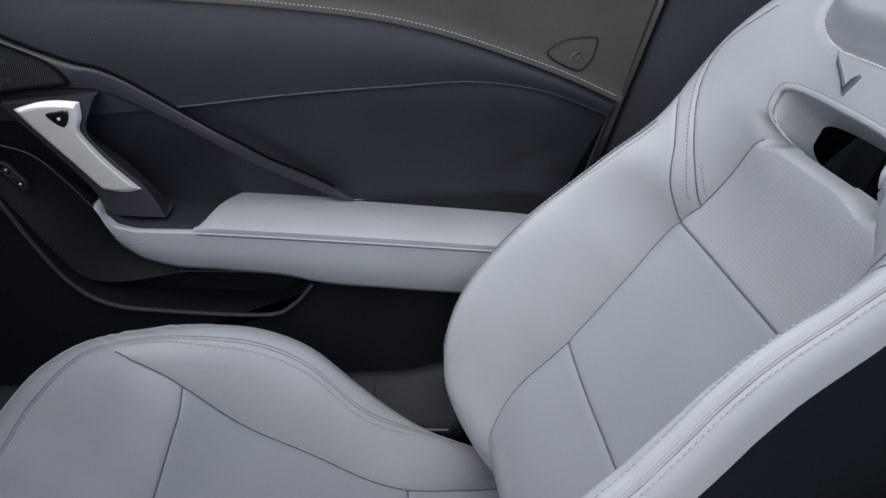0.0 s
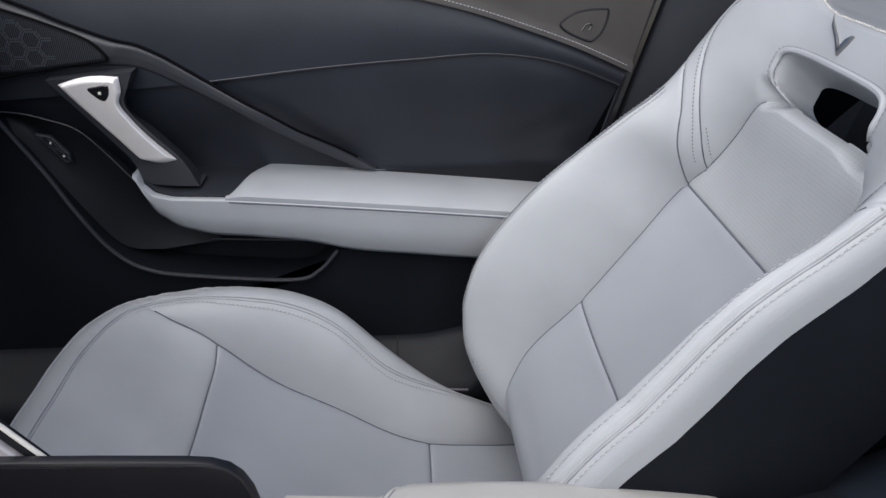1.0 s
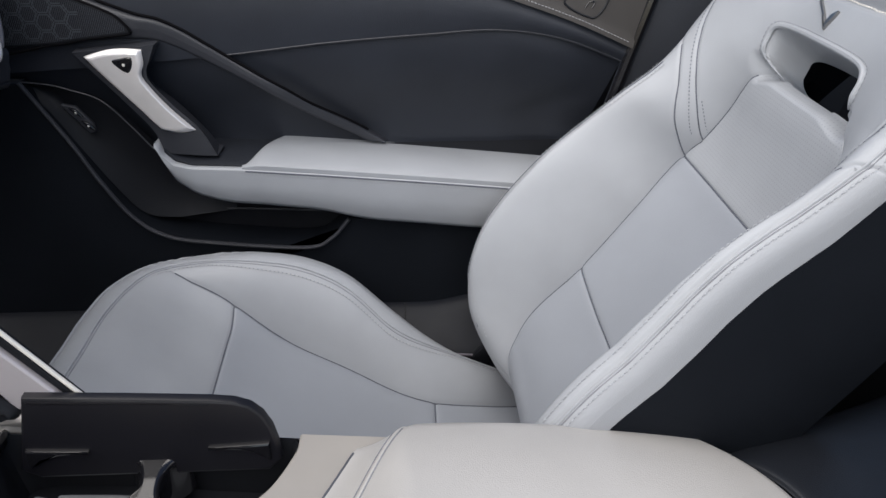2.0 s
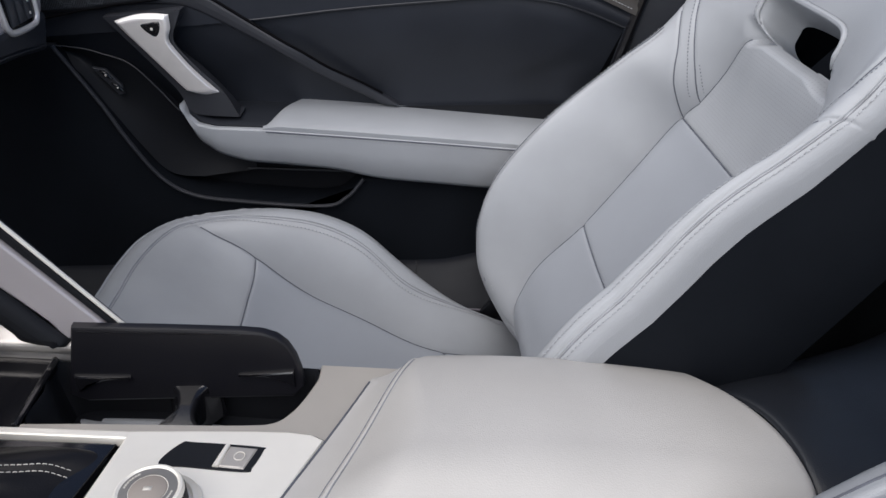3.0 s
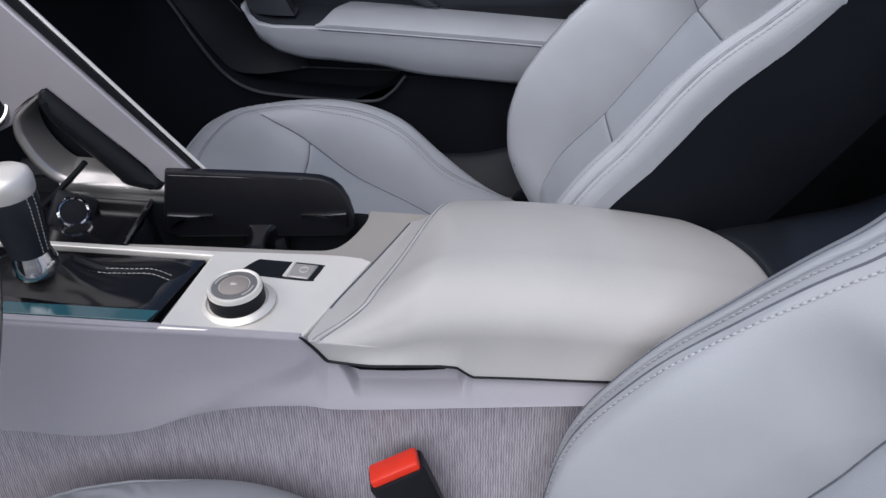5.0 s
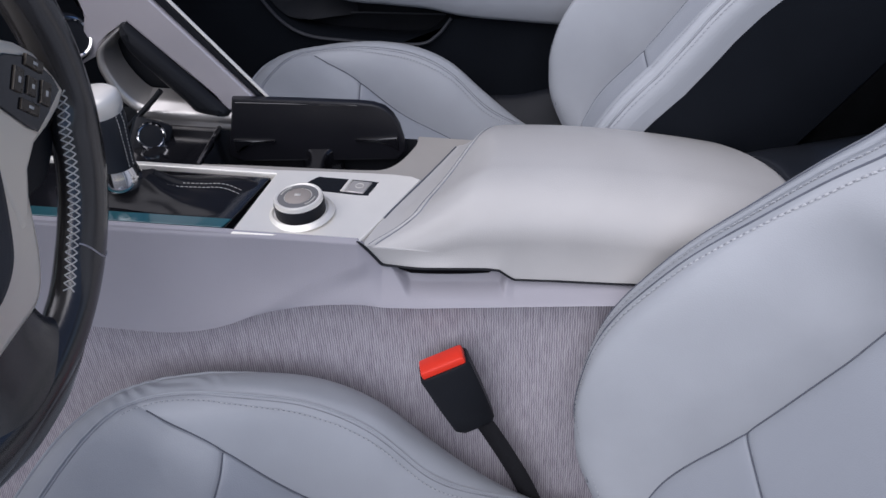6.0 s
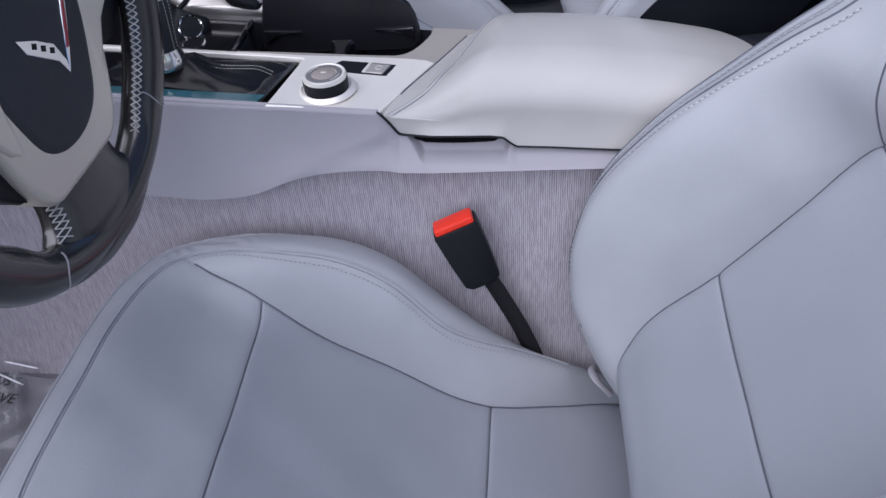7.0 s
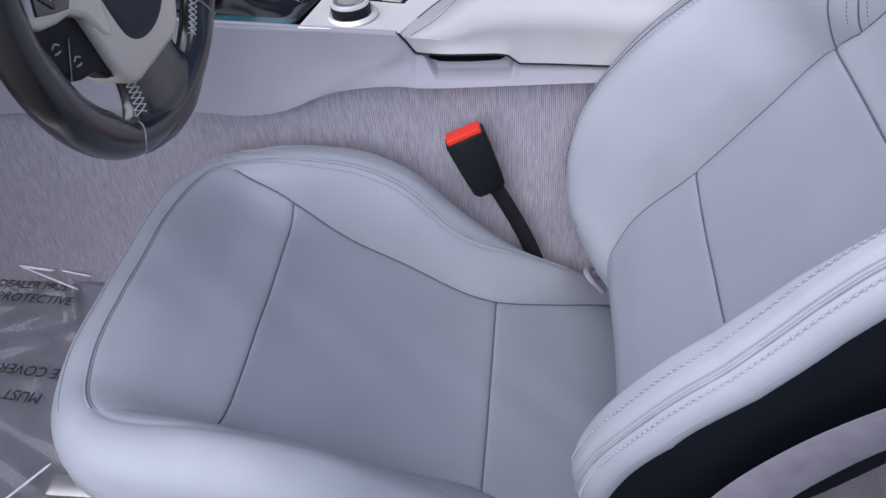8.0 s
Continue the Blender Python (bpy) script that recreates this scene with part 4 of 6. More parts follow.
for f, z in ((1.03, -0.009), (1.01, -0.007), (1.0, -0.004), (0.98, -0.008), (0.95, -0.05), (0.92, -0.075)):
    ring = []
    for a, b in spline(out, 64, True):
        ring.append((-0.135 + (a + 0.135) * f, 0.128 + (b - 0.128) * f, plate_z(a) - 0.002 + z))
    inner_rows.append(ring)
well = loft(inner_rows, caps=False)
well.faces.new([v for v in well.verts][-64:])
part("cup_well", well, BLACK, cup)
part("cup_divider", slab(spline([(-0.168, 0.098), (-0.150, 0.115), (-0.146, 0.130), (-0.150, 0.146), (-0.168, 0.166), (-0.100, 0.166), (-0.117, 0.146), (-0.121, 0.130), (-0.117, 0.115), (-0.100, 0.098)], 60, True), 0.05, lambda a, b, h: (-0.134 + (a + 0.134) * 0.8, b, 0.552 + h + 0.25 * (b - 0.13)), 0.006, 4), GLOSS, cup, "glossy divider between the cups")
LID_BLACK = material("satin_black_lid", (0.009, 0.009, 0.012), 0.36, spec=0.35)
lid_out = [(-0.258, 0.6000), (-0.249, 0.6360), (-0.238, 0.6815), (-0.150, 0.6775), (-0.075, 0.6730), (-0.054, 0.6705), (-0.040, 0.6650), (-0.030, 0.6550), (-0.023, 0.6400), (-0.019, 0.6220), (-0.017, 0.6030), (-0.03, 0.5900), (-0.24, 0.5900)]
lid = part("lid", slab(lid_out, 0.009, lambda a, b, h: (a, 0.161 - h + (b - 0.6) * 0.05, b), 0.003), LID_BLACK, cup, "black cup holder lid standing open")
part("lid_ridge", tube(np.linspace((-0.234, 0.1557, 0.6765), (-0.075, 0.1553, 0.6690), 24), 0.0008, 6), GLOSS, lid)
for x0, x1, way in ((-0.246, -0.190, 1), (-0.026, -0.082, -1)):
    part("finger", slab([(x0, 0.618), (0.5 * (x0 + x1), 0.6165), (x1, 0.6150), (x1, 0.6135), (0.5 * (x0 + x1), 0.6105), (x0 + 0.012 * way, 0.6045), (x0, 0.597)][::way], 0.006,
                        lambda a, b, h: (a, 0.1545 - h, b + 0.008), 0.0025), GLOSS, lid)

# padded armrest lid
armrest = new("armrest_lid")
armrest.parent = console
tagged(armrest, "grey leather padded armrest lid with stitched front")
n, m = 230, 120
ys = -0.066 + 0.234 * np.linspace(0, 1, m) ** 1.5
xf = curve_at([(-0.066, -0.044), (-0.055, -0.039), (0.0, -0.0165), (0.06, 0.0105), (0.112, 0.033), (0.168, 0.056)], ys)
xr = curve_at([(-0.066, 0.418), (-0.02, 0.434), (0.04, 0.434), (0.10, 0.414), (0.168, 0.372)], ys)
S = np.linspace(0, 1, n)[:, None] ** 1.5
X = xf[None] + S * (xr - xf)[None]
Y = np.repeat(ys[None], n, 0)
dx, dn, df, dr = X - xf[None], Y + 0.066, 0.168 - Y, xr[None] - X
crown = curve_at([(-0.06, 0.657), (0.05, 0.666), (0.12, 0.670), (0.20, 0.667), (0.30, 0.655), (0.37, 0.642), (0.45, 0.622), (0.52, 0.60)], X) - 1.7 * np.maximum(0, Y - 0.02) ** 2


def fall(d, r, h):
    q = np.clip((r - d) / r, 0, 1)
    return h * (1 - np.sqrt(np.maximum(0, 1 - q * q)))


zb = plate_z(X) - 0.001
Z = zb + (crown - zb) * smooth01((dx + 0.006) / (0.125 - 0.06 * smooth01(Y / 0.15))) - fall(dn, 0.070, 0.056) * (0.15 + 0.85 * smooth01(dx / 0.10)) - fall(df, 0.022, 0.012) - fall(dr, 0.012, 0.006)
Z = np.maximum(Z, plate_z(X) - 0.006)


def rib_at(y):
    """How far behind the front edge the stitched rib runs."""
    return 0.006 + 0.034 * smooth01((np.asarray(y) + 0.070) / 0.05)


gs = np.abs(dx - rib_at(Y) - 0.0035)
Z = Z + 0.0022 * np.exp(-(gs / 0.003) ** 4)
P = np.stack([X, Y, Z], -1)
dc2 = 0.25 * (dx[:-1, :-1] + dx[1:, :-1] + dx[:-1, 1:] + dx[1:, 1:])
sheet(P, (dc2 < 0.04).astype(int), ["armrest_pad", "front_border"], LIT_GREY, armrest)
ring = np.vstack([P[0, :], P[1:, -1], P[-1, ::-1][1:], P[::-1, 0][1:-1]])
rows = [ring]
for f in (0.2, 0.4, 0.6, 0.8, 1.0):
    q = ring.copy()
    lowz = lid_edge(q[:, 0])
    q[:, 2] = ring[:, 2] * (1 - f) + np.minimum(lowz, ring[:, 2]) * f
    q[:, 1] -= 0.007 * f**1.6 * smooth01((-0.045 - q[:, 1]) / 0.02) * smooth01((q[:, 0] + 0.03) / 0.06)
    rows.append(q)
part("armrest_side", loft(rows, caps=False), LIT_GREY, armrest)
yy = np.linspace(-0.062, 0.150, 140)
fx = np.interp(yy, ys, xf)
for off in (0.0, 0.0075):
    pts, nor = on_skin(P, np.stack([fx + rib_at(yy) + off, yy], 1))
    part("front_seam", tube(even(pts + np.array([-0.0003, 0, 0.0003]), 160), 0.0008, 6), STITCH_SHADE, armrest, "dark line for the shade in a seam")
pts, nor = on_skin(P, np.stack([fx + 0.001, yy], 1))
part("front_gap", tube(even(pts, 120)[25:], 0.0013, 6), SEAM, armrest, "dark gap at the plate")

# dark leather cover behind the lid
sec = []
for x, top, half, mid in ((0.4365, 0.620, 0.112, 0.050), (0.446, 0.625, 0.120, 0.052), (0.50, 0.616, 0.150, 0.060), (0.56, 0.606, 0.19, 0.065), (0.63, 0.603, 0.23, 0.06), (0.70, 0.612, 0.27, 0.05), (0.80, 0.635, 0.30, 0.04)):
    ring = []
    for t in np.linspace(0.02, math.pi - 0.02, 40):
        y = mid + half * math.copysign(abs(math.cos(t)) ** 0.8, math.cos(t))
        ring.append((x - 2.9 * max(0.0, min(y, 0.17) - 0.02) ** 2 * max(0.0, 1 - (x - 0.4365) / 0.15), y, 0.40 + (top - 0.40) * math.sin(t) ** 0.4))
    sec.append(ring)
cover_top = np.array(sec)
fine = np.stack([spline(cover_top[:, j], 40) for j in range(40)], 1)
setting("rear_console", loft(fine, closed=False), REAR_LEATHER, "dark blue-black leather cover of the tunnel behind the armrest", "tunnel trim")

# carpet on the tunnel, both sides
def tunnel(name, side, label):
    n, m = 60, 24
    X = np.repeat(np.linspace(-1.25, 0.47, n)[:, None], m, 1)
    T = np.repeat(np.linspace(0, 1, m)[None], n, 0)
    Z = 0.54 - 0.40 * T
    Y = side * (-0.070 - 0.06 * T**1.2 - 0.03 * T**6)
    if side < 0:
        Y = Y + 0.07
    ob = sheet(np.stack([X, Y, Z], -1), np.zeros((n - 1, m - 1), int), [name], CARPET, None, flip=side < 0)[0]
    tagged(ob, label, "carpet", kind="structure")


tunnel("tunnel_carpet", 1, "light grey ribbed carpet on the tunnel side")
tunnel("tunnel_carpet", -1, "light grey ribbed carpet on the tunnel side")

# ---------------------------------------------------------------- buckle
buckle = thing("seat_belt_buckle", "black seat belt buckle with red release button", "seat belt buckle", (0.13, -0.13, 0.22))


def frame_of(origin, along, side):
    a = Vector(along).normalized()
    s = Vector(side)
    s = (s - a * s.dot(a)).normalized()
    t = a.cross(s)
    return Matrix(((s.x, t.x, a.x, origin[0]), (s.y, t.y, a.y, origin[1]), (s.z, t.z, a.z, origin[2]), (0, 0, 0, 1)))


base = Vector((0.13, -0.13, 0.22))
fb = frame_of(Vector((0.079, -0.120, 0.386)) - base, (-0.036, 0.004, 0.10), (1, 0.25, 0.45))
body = loft([[(sx * w / 2, sy * t / 2, z) for sx, sy in ((-1, -0.7), (-0.8, -1), (0.8, -1), (1, -0.7), (1, 0.7), (0.8, 1), (-0.8, 1), (-1, 0.7))]
             for z, w, t in ((0.0, 0.040, 0.020), (0.008, 0.050, 0.027), (0.05, 0.056, 0.031), (0.100, 0.060, 0.034), (0.103, 0.058, 0.032))])
part("buckle_body", moved(body, fb), BLACK, buckle)
part("release_button", moved(box((0.053, 0.026, 0.014), (0, 0, 0.104), 0.003), fb), RED, buckle, "red release button")
strap = spline([(0.150, -0.140, 0.25), (0.128, -0.134, 0.31), (0.095, -0.122, 0.375), (0.083, -0.118, 0.392)], 20)
part("stalk", tube(strap - np.array(base), 0.011, 8, squash=(1.3, 0.5), up=(0.3, 1, 0)), WEB, buckle)

# ---------------------------------------------------------------- grab handle panel beside the console
grab = thing("console_grab_handle", "silver diagonal console grab handle with black padding", "grab handle")
GY = 0.18


def upright(name, outline, mat, thick, y, label="", bevel=0.004, parent=grab):
    return part(name, slab(outline, thick, lambda a, b, h: (a, y + 0.02 - h, b), bevel, 3), mat, parent, label)


FRONT = 0.165
upright("diagonal_panel", [(-0.56, 1.02), (-0.474, 1.02), (-0.346, 0.854), (-0.213, 0.682), (-0.205, 0.668), (-0.250, 0.660), (-0.263, 0.681), (-0.301, 0.726), (-0.350, 0.783),
                           (-0.376, 0.767), (-0.395, 0.753), (-0.404, 0.739), (-0.425, 0.730), (-0.418, 0.754), (-0.402, 0.790), (-0.405, 0.820), (-0.408, 0.856), (-0.45, 0.94)], PANEL, 0.011, GY - 0.024, "grey painted diagonal panel", 0.003)
upright("edge_strip", [(-0.473, 1.02), (-0.455, 1.02), (-0.330, 0.854), (-0.202, 0.679), (-0.190, 0.662), (-0.198, 0.662), (-0.2125, 0.682), (-0.3455, 0.854)], BLACK, 0.011, GY - 0.020, "black edge strip", 0.002)
part("edge_line", tube(np.linspace((-0.449, FRONT + 0.004, 1.02), (-0.183, FRONT + 0.004, 0.6625), 30), 0.0022, 8), SILVER, grab, "thin silver edge line")
# chamfered frame round the opening
outer = spline([(-0.350, 0.784), (-0.376, 0.767), (-0.395, 0.753), (-0.404, 0.739), (-0.406, 0.720), (-0.397, 0.689), (-0.382, 0.667), (-0.362, 0.654)], 60)
inner = spline([(-0.357, 0.773), (-0.372, 0.761), (-0.385, 0.748), (-0.3865, 0.738), (-0.385, 0.722), (-0.377, 0.702), (-0.364, 0.684), (-0.350, 0.6765)], 60)
across = np.array([(-0.10, 0.186), (0.0, 0.172), (0.10, 0.1625), (0.30, 0.1605), (0.55, 0.1625), (0.62, 0.166), (0.85, 0.181), (1.0, 0.197)])
flat = outer[:, None] * (1 - across[None, :, :1]) + inner[:, None] * across[None, :, :1]
raw("handle_frame", np.stack([flat[..., 0], np.repeat(across[None, :, 1], 60, 0), flat[..., 1]], -1).reshape(-1, 3), grid_faces(60, 8), SATIN, grab, "satin silver frame of the handle opening")
# stepped bar below the opening
prof = np.array([(0.197, 0.681), (0.182, 0.677), (0.172, 0.6725), (0.1695, 0.669), (0.164, 0.6665), (0.1605, 0.662), (0.1615, 0.655), (0.167, 0.6515), (0.1675, 0.648), (0.1655, 0.645), (0.169, 0.638), (0.182, 0.632)])
bx = np.linspace(-0.372, -0.244, 24)
raw("lower_bar", np.array([[(x, y, z - 0.086 * (x + 0.366)) for y, z in prof] for x in bx]).reshape(-1, 3), grid_faces(24, 12), SATIN, grab, "stepped satin silver lower bar")
upright("grip_pad", spline([(-0.353, 0.784), (-0.337, 0.769), (-0.301, 0.726), (-0.263, 0.681), (-0.247, 0.662), (-0.252, 0.652), (-0.272, 0.654), (-0.293, 0.661), (-0.302, 0.674), (-0.331, 0.711), (-0.356, 0.744), (-0.363, 0.771)], 72, True), BLACK, 0.046, GY, "black padded grip", 0.014)
part("cable", tube(spline([(-0.326, 0.152, 0.697), (-0.338, 0.150, 0.686), (-0.364, 0.145, 0.664), (-0.394, 0.142, 0.640), (-0.404, 0.140, 0.626)], 24), 0.0036, 8), BLACK, grab, "black strap looped over the bar")
upright("handle_back", [(-0.42, 0.79), (-0.375, 0.785), (-0.262, 0.645), (-0.41, 0.635)], BLACK, 0.008, GY + 0.012, "", 0.002)

# tray and outlet ahead of the cup holder
tray = thing("console_tray", "black console tray with a round outlet", "tray")
part("tray_floor", slab([(-0.62, 0.066), (-0.266, 0.066), (-0.268, 0.172), (-0.62, 0.175)], 0.01, lambda a, b, h: (a, b, plate_z(a) - 0.014 + h), 0.002), GLOSS, tray)
part("tray_edge", tube(np.linspace((-0.266, 0.070, 0.6345), (-0.268, 0.172, 0.6345), 12), 0.0035, 8), GLOSS, tray, "gloss black edge before the cup holder")
part("tray_wall", box((0.36, 0.012, 0.05), (-0.44, 0.178, 0.64), 0.004), BLACK, tray)
ob = part("outlet_cover", box((0.05, 0.046, 0.02), (0, 0, 0), 0.008), BLACK, tray)
turn = frame_of((-0.345, 0.125, 0.645), (0.55, -0.75, 0.55), (1, 0, -0.3))
ob.matrix_basis = turn
for nm, prof, mt in (("outlet_ring", [(0.0175, 0.009), (0.0178, 0.014), (0.016, 0.016), (0.0145, 0.0145), (0.0143, 0.012)], CHROME),
                     ("outlet_cap", [(0.0145, 0.010), (0.0143, 0.0135), (0.003, 0.0142)], BLACK)):
    o2 = part(nm, lathe(prof, 40), mt, tray)
    o2.matrix_basis = turn
knob2 = thing("dash_knob", "round black dash button with chrome ring", "button", (-0.420, 0.152, 0.770))
turn = frame_of((0, 0, 0), (0.8, -0.55, 0.25), (0, 0, 1))
for nm, prof, mt in (("button_ring", [(0.0255, -0.006), (0.0255, 0.004), (0.023, 0.0065), (0.021, 0.005), (0.0205, 0.001)], CHROME),
                     ("button_face", [(0.021, 0.0), (0.0205, 0.003), (0.004, 0.004)], BLACK), ("button_base", [(0.03, -0.05), (0.03, -0.006), (0.024, -0.003)], BLACK)):
    o2 = part(nm, lathe(prof, 44), mt, knob2)
    o2.matrix_basis = turn

# dashboard masses
dash = thing("dashboard", "black dashboard with a grey passenger panel", "dashboard")
part("dash_body", box((0.40, 1.44, 0.22), (-0.80, 0.0, 0.92), 0.05, 4), BLACK_LEATHER, dash)
part("dash_column", box((0.25, 0.20, 0.32), (-0.75, 0.075, 0.80), 0.03, 3), BLACK, dash)
# passenger end of the dashboard with its vent
def dash_slab(name, outline, mat, x0, thick, bevel, parent=dash, label=""):
    return part(name, slab(outline, thick, lambda a, b, h: (x0 + h, a, b), bevel, 3), mat, parent, label)


dash_slab("dash_knee_panel", [(0.28, 0.835), (0.50, 0.829), (0.58, 0.821), (0.655, 0.810), (0.672, 0.832), (0.672, 0.865), (0.28, 0.87)], BLACK_LEATHER, -0.62, 0.19, 0.012, label="black leather lower dash pad")
dash_slab("dash_end_panel", [(0.28, 0.868), (0.50, 0.856), (0.58, 0.849), (0.640, 0.848), (0.674, 0.858), (0.686, 0.88), (0.690, 1.0), (0.28, 1.0)], PANEL, -0.60, 0.168, 0.012, label="grey painted dash end")
part("dash_seam", tube(spline([(-0.4295, 0.30, 0.846), (-0.4295, 0.50, 0.8365), (-0.4295, 0.58, 0.8285), (-0.431, 0.655, 0.8175)], 40), 0.0009, 6), SASH, dash, "pale stitched seam")
ring = spline([(0.552, 0.93), (0.554, 0.880), (0.562, 0.862), (0.578, 0.856), (0.625, 0.854), (0.641, 0.859), (0.646, 0.875), (0.645, 0.93), (0.63, 0.945), (0.57, 0.945)], 60, True)
vent = dash_slab("vent_cover", ring, GLOSS, -0.45, 0.022, 0.004, label="gloss black vent")
part("vent_ring", tube(np.array([(-0.4285, a, b) for a, b in ring]), 0.0046, 10, closed=True), ALU, vent, "silver vent ring")
for k in range(3):
    part("vent_slat", box((0.004, 0.018, 0.075), (-0.427, 0.578 + 0.022 * k, 0.902), 0.0015), GRILLE, vent)
part("vent_mark", box((0.001, 0.004, 0.004), (-0.4245, 0.622, 0.872), 0.0003), WHITE_THREAD, vent)
part("vent_mark", box((0.001, 0.004, 0.004), (-0.4245, 0.622, 0.888), 0.0003), WHITE_THREAD, vent)


# ---------------------------------------------------------------- steering wheel
wheel = thing("steering_wheel", "black leather steering wheel with silver spokes and white cross stitching", "steering wheel", (-0.226, -0.3676, 0.8731))
wheel.rotation_euler = (0, 0.0368, 0)
# in the wheel's own axes: x towards the driver, y across, z up the rim
RIM, TUBE = 0.180, 0.0185


def rim_bulge(a):
    """How far the grip swells inwards at an angle of the rim."""
    d = abs(math.atan2(math.cos(a), math.sin(a)))
    low = math.atan2(math.sin(a), abs(math.cos(a)))
    return 0.008 * float(smooth01((low + 1.05) / 0.25)) * float(smooth01((-0.06 - low) / 0.15))


def rim_skin(a, t, lift=0.0):
    """A point of the rim's skin: a along the rim, t round the tube (0 outwards, 90 degrees to the driver)."""
    o = np.array((0, math.cos(a), math.sin(a)))
    flat = 1 - 0.02 * max(0.0, -math.sin(a)) ** 6
    ct, st = math.cos(t), math.sin(t)
    reach = TUBE + lift + (rim_bulge(a) * (-ct) ** 1.0 if ct < 0 else 0)
    return o * (RIM * flat + ct * reach) + np.array((1, 0, 0)) * st * (TUBE + lift)


part("rim", ring_loft([[rim_skin(a, t) for t in np.linspace(0, 2 * math.pi, 28, endpoint=False)] for a in np.linspace(0, 2 * math.pi, 160, endpoint=False)]),
     WHEEL_LEATHER, wheel, "black leather rim")
HX = 0.004


def wheel_slab(name, outline, mat, x0, thick, bevel, parent=wheel, label="", seg=4):
    return part(name, slab(outline, thick, lambda a, b, h: (x0 + h, a, b), bevel, seg), mat, parent, label)


def mirrored(half):
    return half + [(-a, b) for a, b in half[::-1]]


hub = spline(mirrored([(0.0, 0.092), (0.045, 0.088), (0.078, 0.065), (0.082, 0.03), (0.076, 0.0), (0.062, -0.045), (0.046, -0.077), (0.018, -0.093)])[1:], 80, True)
wheel_slab("airbag_cover", hub, HUB, HX - 0.03, 0.036, 0.012, label="dark grey airbag cover")
frame_out = spline(mirrored([(0.0, 0.11), (0.06, 0.103), (0.10, 0.075), (0.112, 0.05), (0.108, 0.02), (0.100, -0.008), (0.086, -0.05), (0.072, -0.092), (0.052, -0.117), (0.02, -0.120)])[1:], 90, True)
wheel_slab("spoke_frame", frame_out, WARM_LIT_SILVER, HX - 0.034, 0.038, 0.008, label="silver spoke frame")
# Black switch keys; the golden reflection on them is put into the colour.
SWITCH = material("warm_lit_black_switch", (0.075, 0.062, 0.046), 0.28, metal=0.3, mottle=0.1)
ARM = [(0.070, 0.070), (0.095, 0.070), (0.1228, 0.0576), (0.1388, 0.0485), (0.1537, 0.0350), (0.1670, 0.0115), (0.1722, -0.003), (0.1605, -0.0115), (0.1387, -0.0168), (0.1175, -0.0192), (0.1010, -0.030), (0.086, -0.055), (0.068, -0.060)]
PAD = [(0.094, 0.052), (0.1184, 0.0500), (0.1433, 0.0370), (0.1603, 0.0141), (0.1632, 0.0014), (0.1415, -0.0064), (0.1229, -0.0115), (0.1145, -0.0035), (0.094, 0.024)]
for sgn in (-1, 1):
    side = wheel_slab("spoke_arm", [(sgn * (a - 0.008), b) for a, b in ARM][::sgn], WARM_LIT_SILVER, HX - 0.028, 0.0335, 0.006, label="silver spoke arm")
    wheel_slab("switch_pad", [(sgn * (a - 0.009), b) for a, b in PAD][::sgn], GLOSS, HX + 0.0020, 0.0055, 0.001, side, "gloss black switch pad")
    for da, db, w, hgt in ((0, 0, 0.0050, 0.0065), (0.0165, 0, 0.0055, 0.0085), (-0.0155, 0, 0.0050, 0.0085), (0, 0.0165, 0.010, 0.0042), (0, -0.0150, 0.010, 0.0042)):
        u, v = np.array((0.72, -0.69)), np.array((0.69, 0.72))
        mid = np.array((0.1235, 0.0190)) + u * da + v * db
        quad = [mid + u * w * i + v * hgt * j for i, j in ((-1, -1), (1, -1), (1, 1), (-1, 1))]
        wheel_slab("switch_key", [(sgn * p[0], p[1]) for p in quad][::sgn], SWITCH, HX + 0.0065, 0.003, 0.0012, side, seg=3)
        wheel_slab("key_mark", [(sgn * p[0], p[1]) for p in [mid + (q - mid) * 0.25 for q in quad]][::sgn], WHITE_THREAD, HX + 0.0093, 0.0006, 0.0002, side, seg=1)
pod = wheel_slab("voice_pod", [(-0.152, -0.012), (-0.156, -0.038), (-0.141, -0.052), (-0.126, -0.071), (-0.113, -0.077), (-0.092, -0.081), (-0.076, -0.097), (-0.068, -0.098), (-0.080, -0.05), (-0.092, -0.014)], BLACK, HX - 0.024, 0.018, 0.004, label="black phone button pod")
part("pod_gap", tube(np.array([(HX - 0.0055, -0.112, -0.038), (HX - 0.0055, -0.130, -0.068)]), 0.0007, 6), PANEL, pod)
for a, b in ((-0.132, -0.038), (-0.112, -0.060)):
    part("phone_mark", tube(spline([(HX - 0.0055, a - 0.005, b + 0.003), (HX - 0.0055, a, b + 0.005), (HX - 0.0055, a + 0.005, b + 0.002)], 10), 0.0008, 6), WHITE_THREAD, pod)
    part("phone_mark", tube(spline([(HX - 0.0055, a - 0.004, b - 0.002), (HX - 0.0055, a, b - 0.003), (HX - 0.0055, a + 0.004, b - 0.003)], 10), 0.0008, 6), WHITE_THREAD, pod)
wheel_slab("button_pod", [(0.152, -0.012), (0.156, -0.038), (0.141, -0.052), (0.126, -0.062), (0.098, -0.060), (0.094, -0.014)][::-1], BLACK, HX - 0.026, 0.016, 0.004)
# leather foot between frame and rim
FOOT_HALF = [(-0.19, 0.05), (-0.182, 0.075), (-0.172, 0.090), (-0.163, 0.088), (-0.152, 0.072), (-0.142, 0.061), (-0.130, 0.056), (-0.115, 0.055), (-0.095, 0.058)]
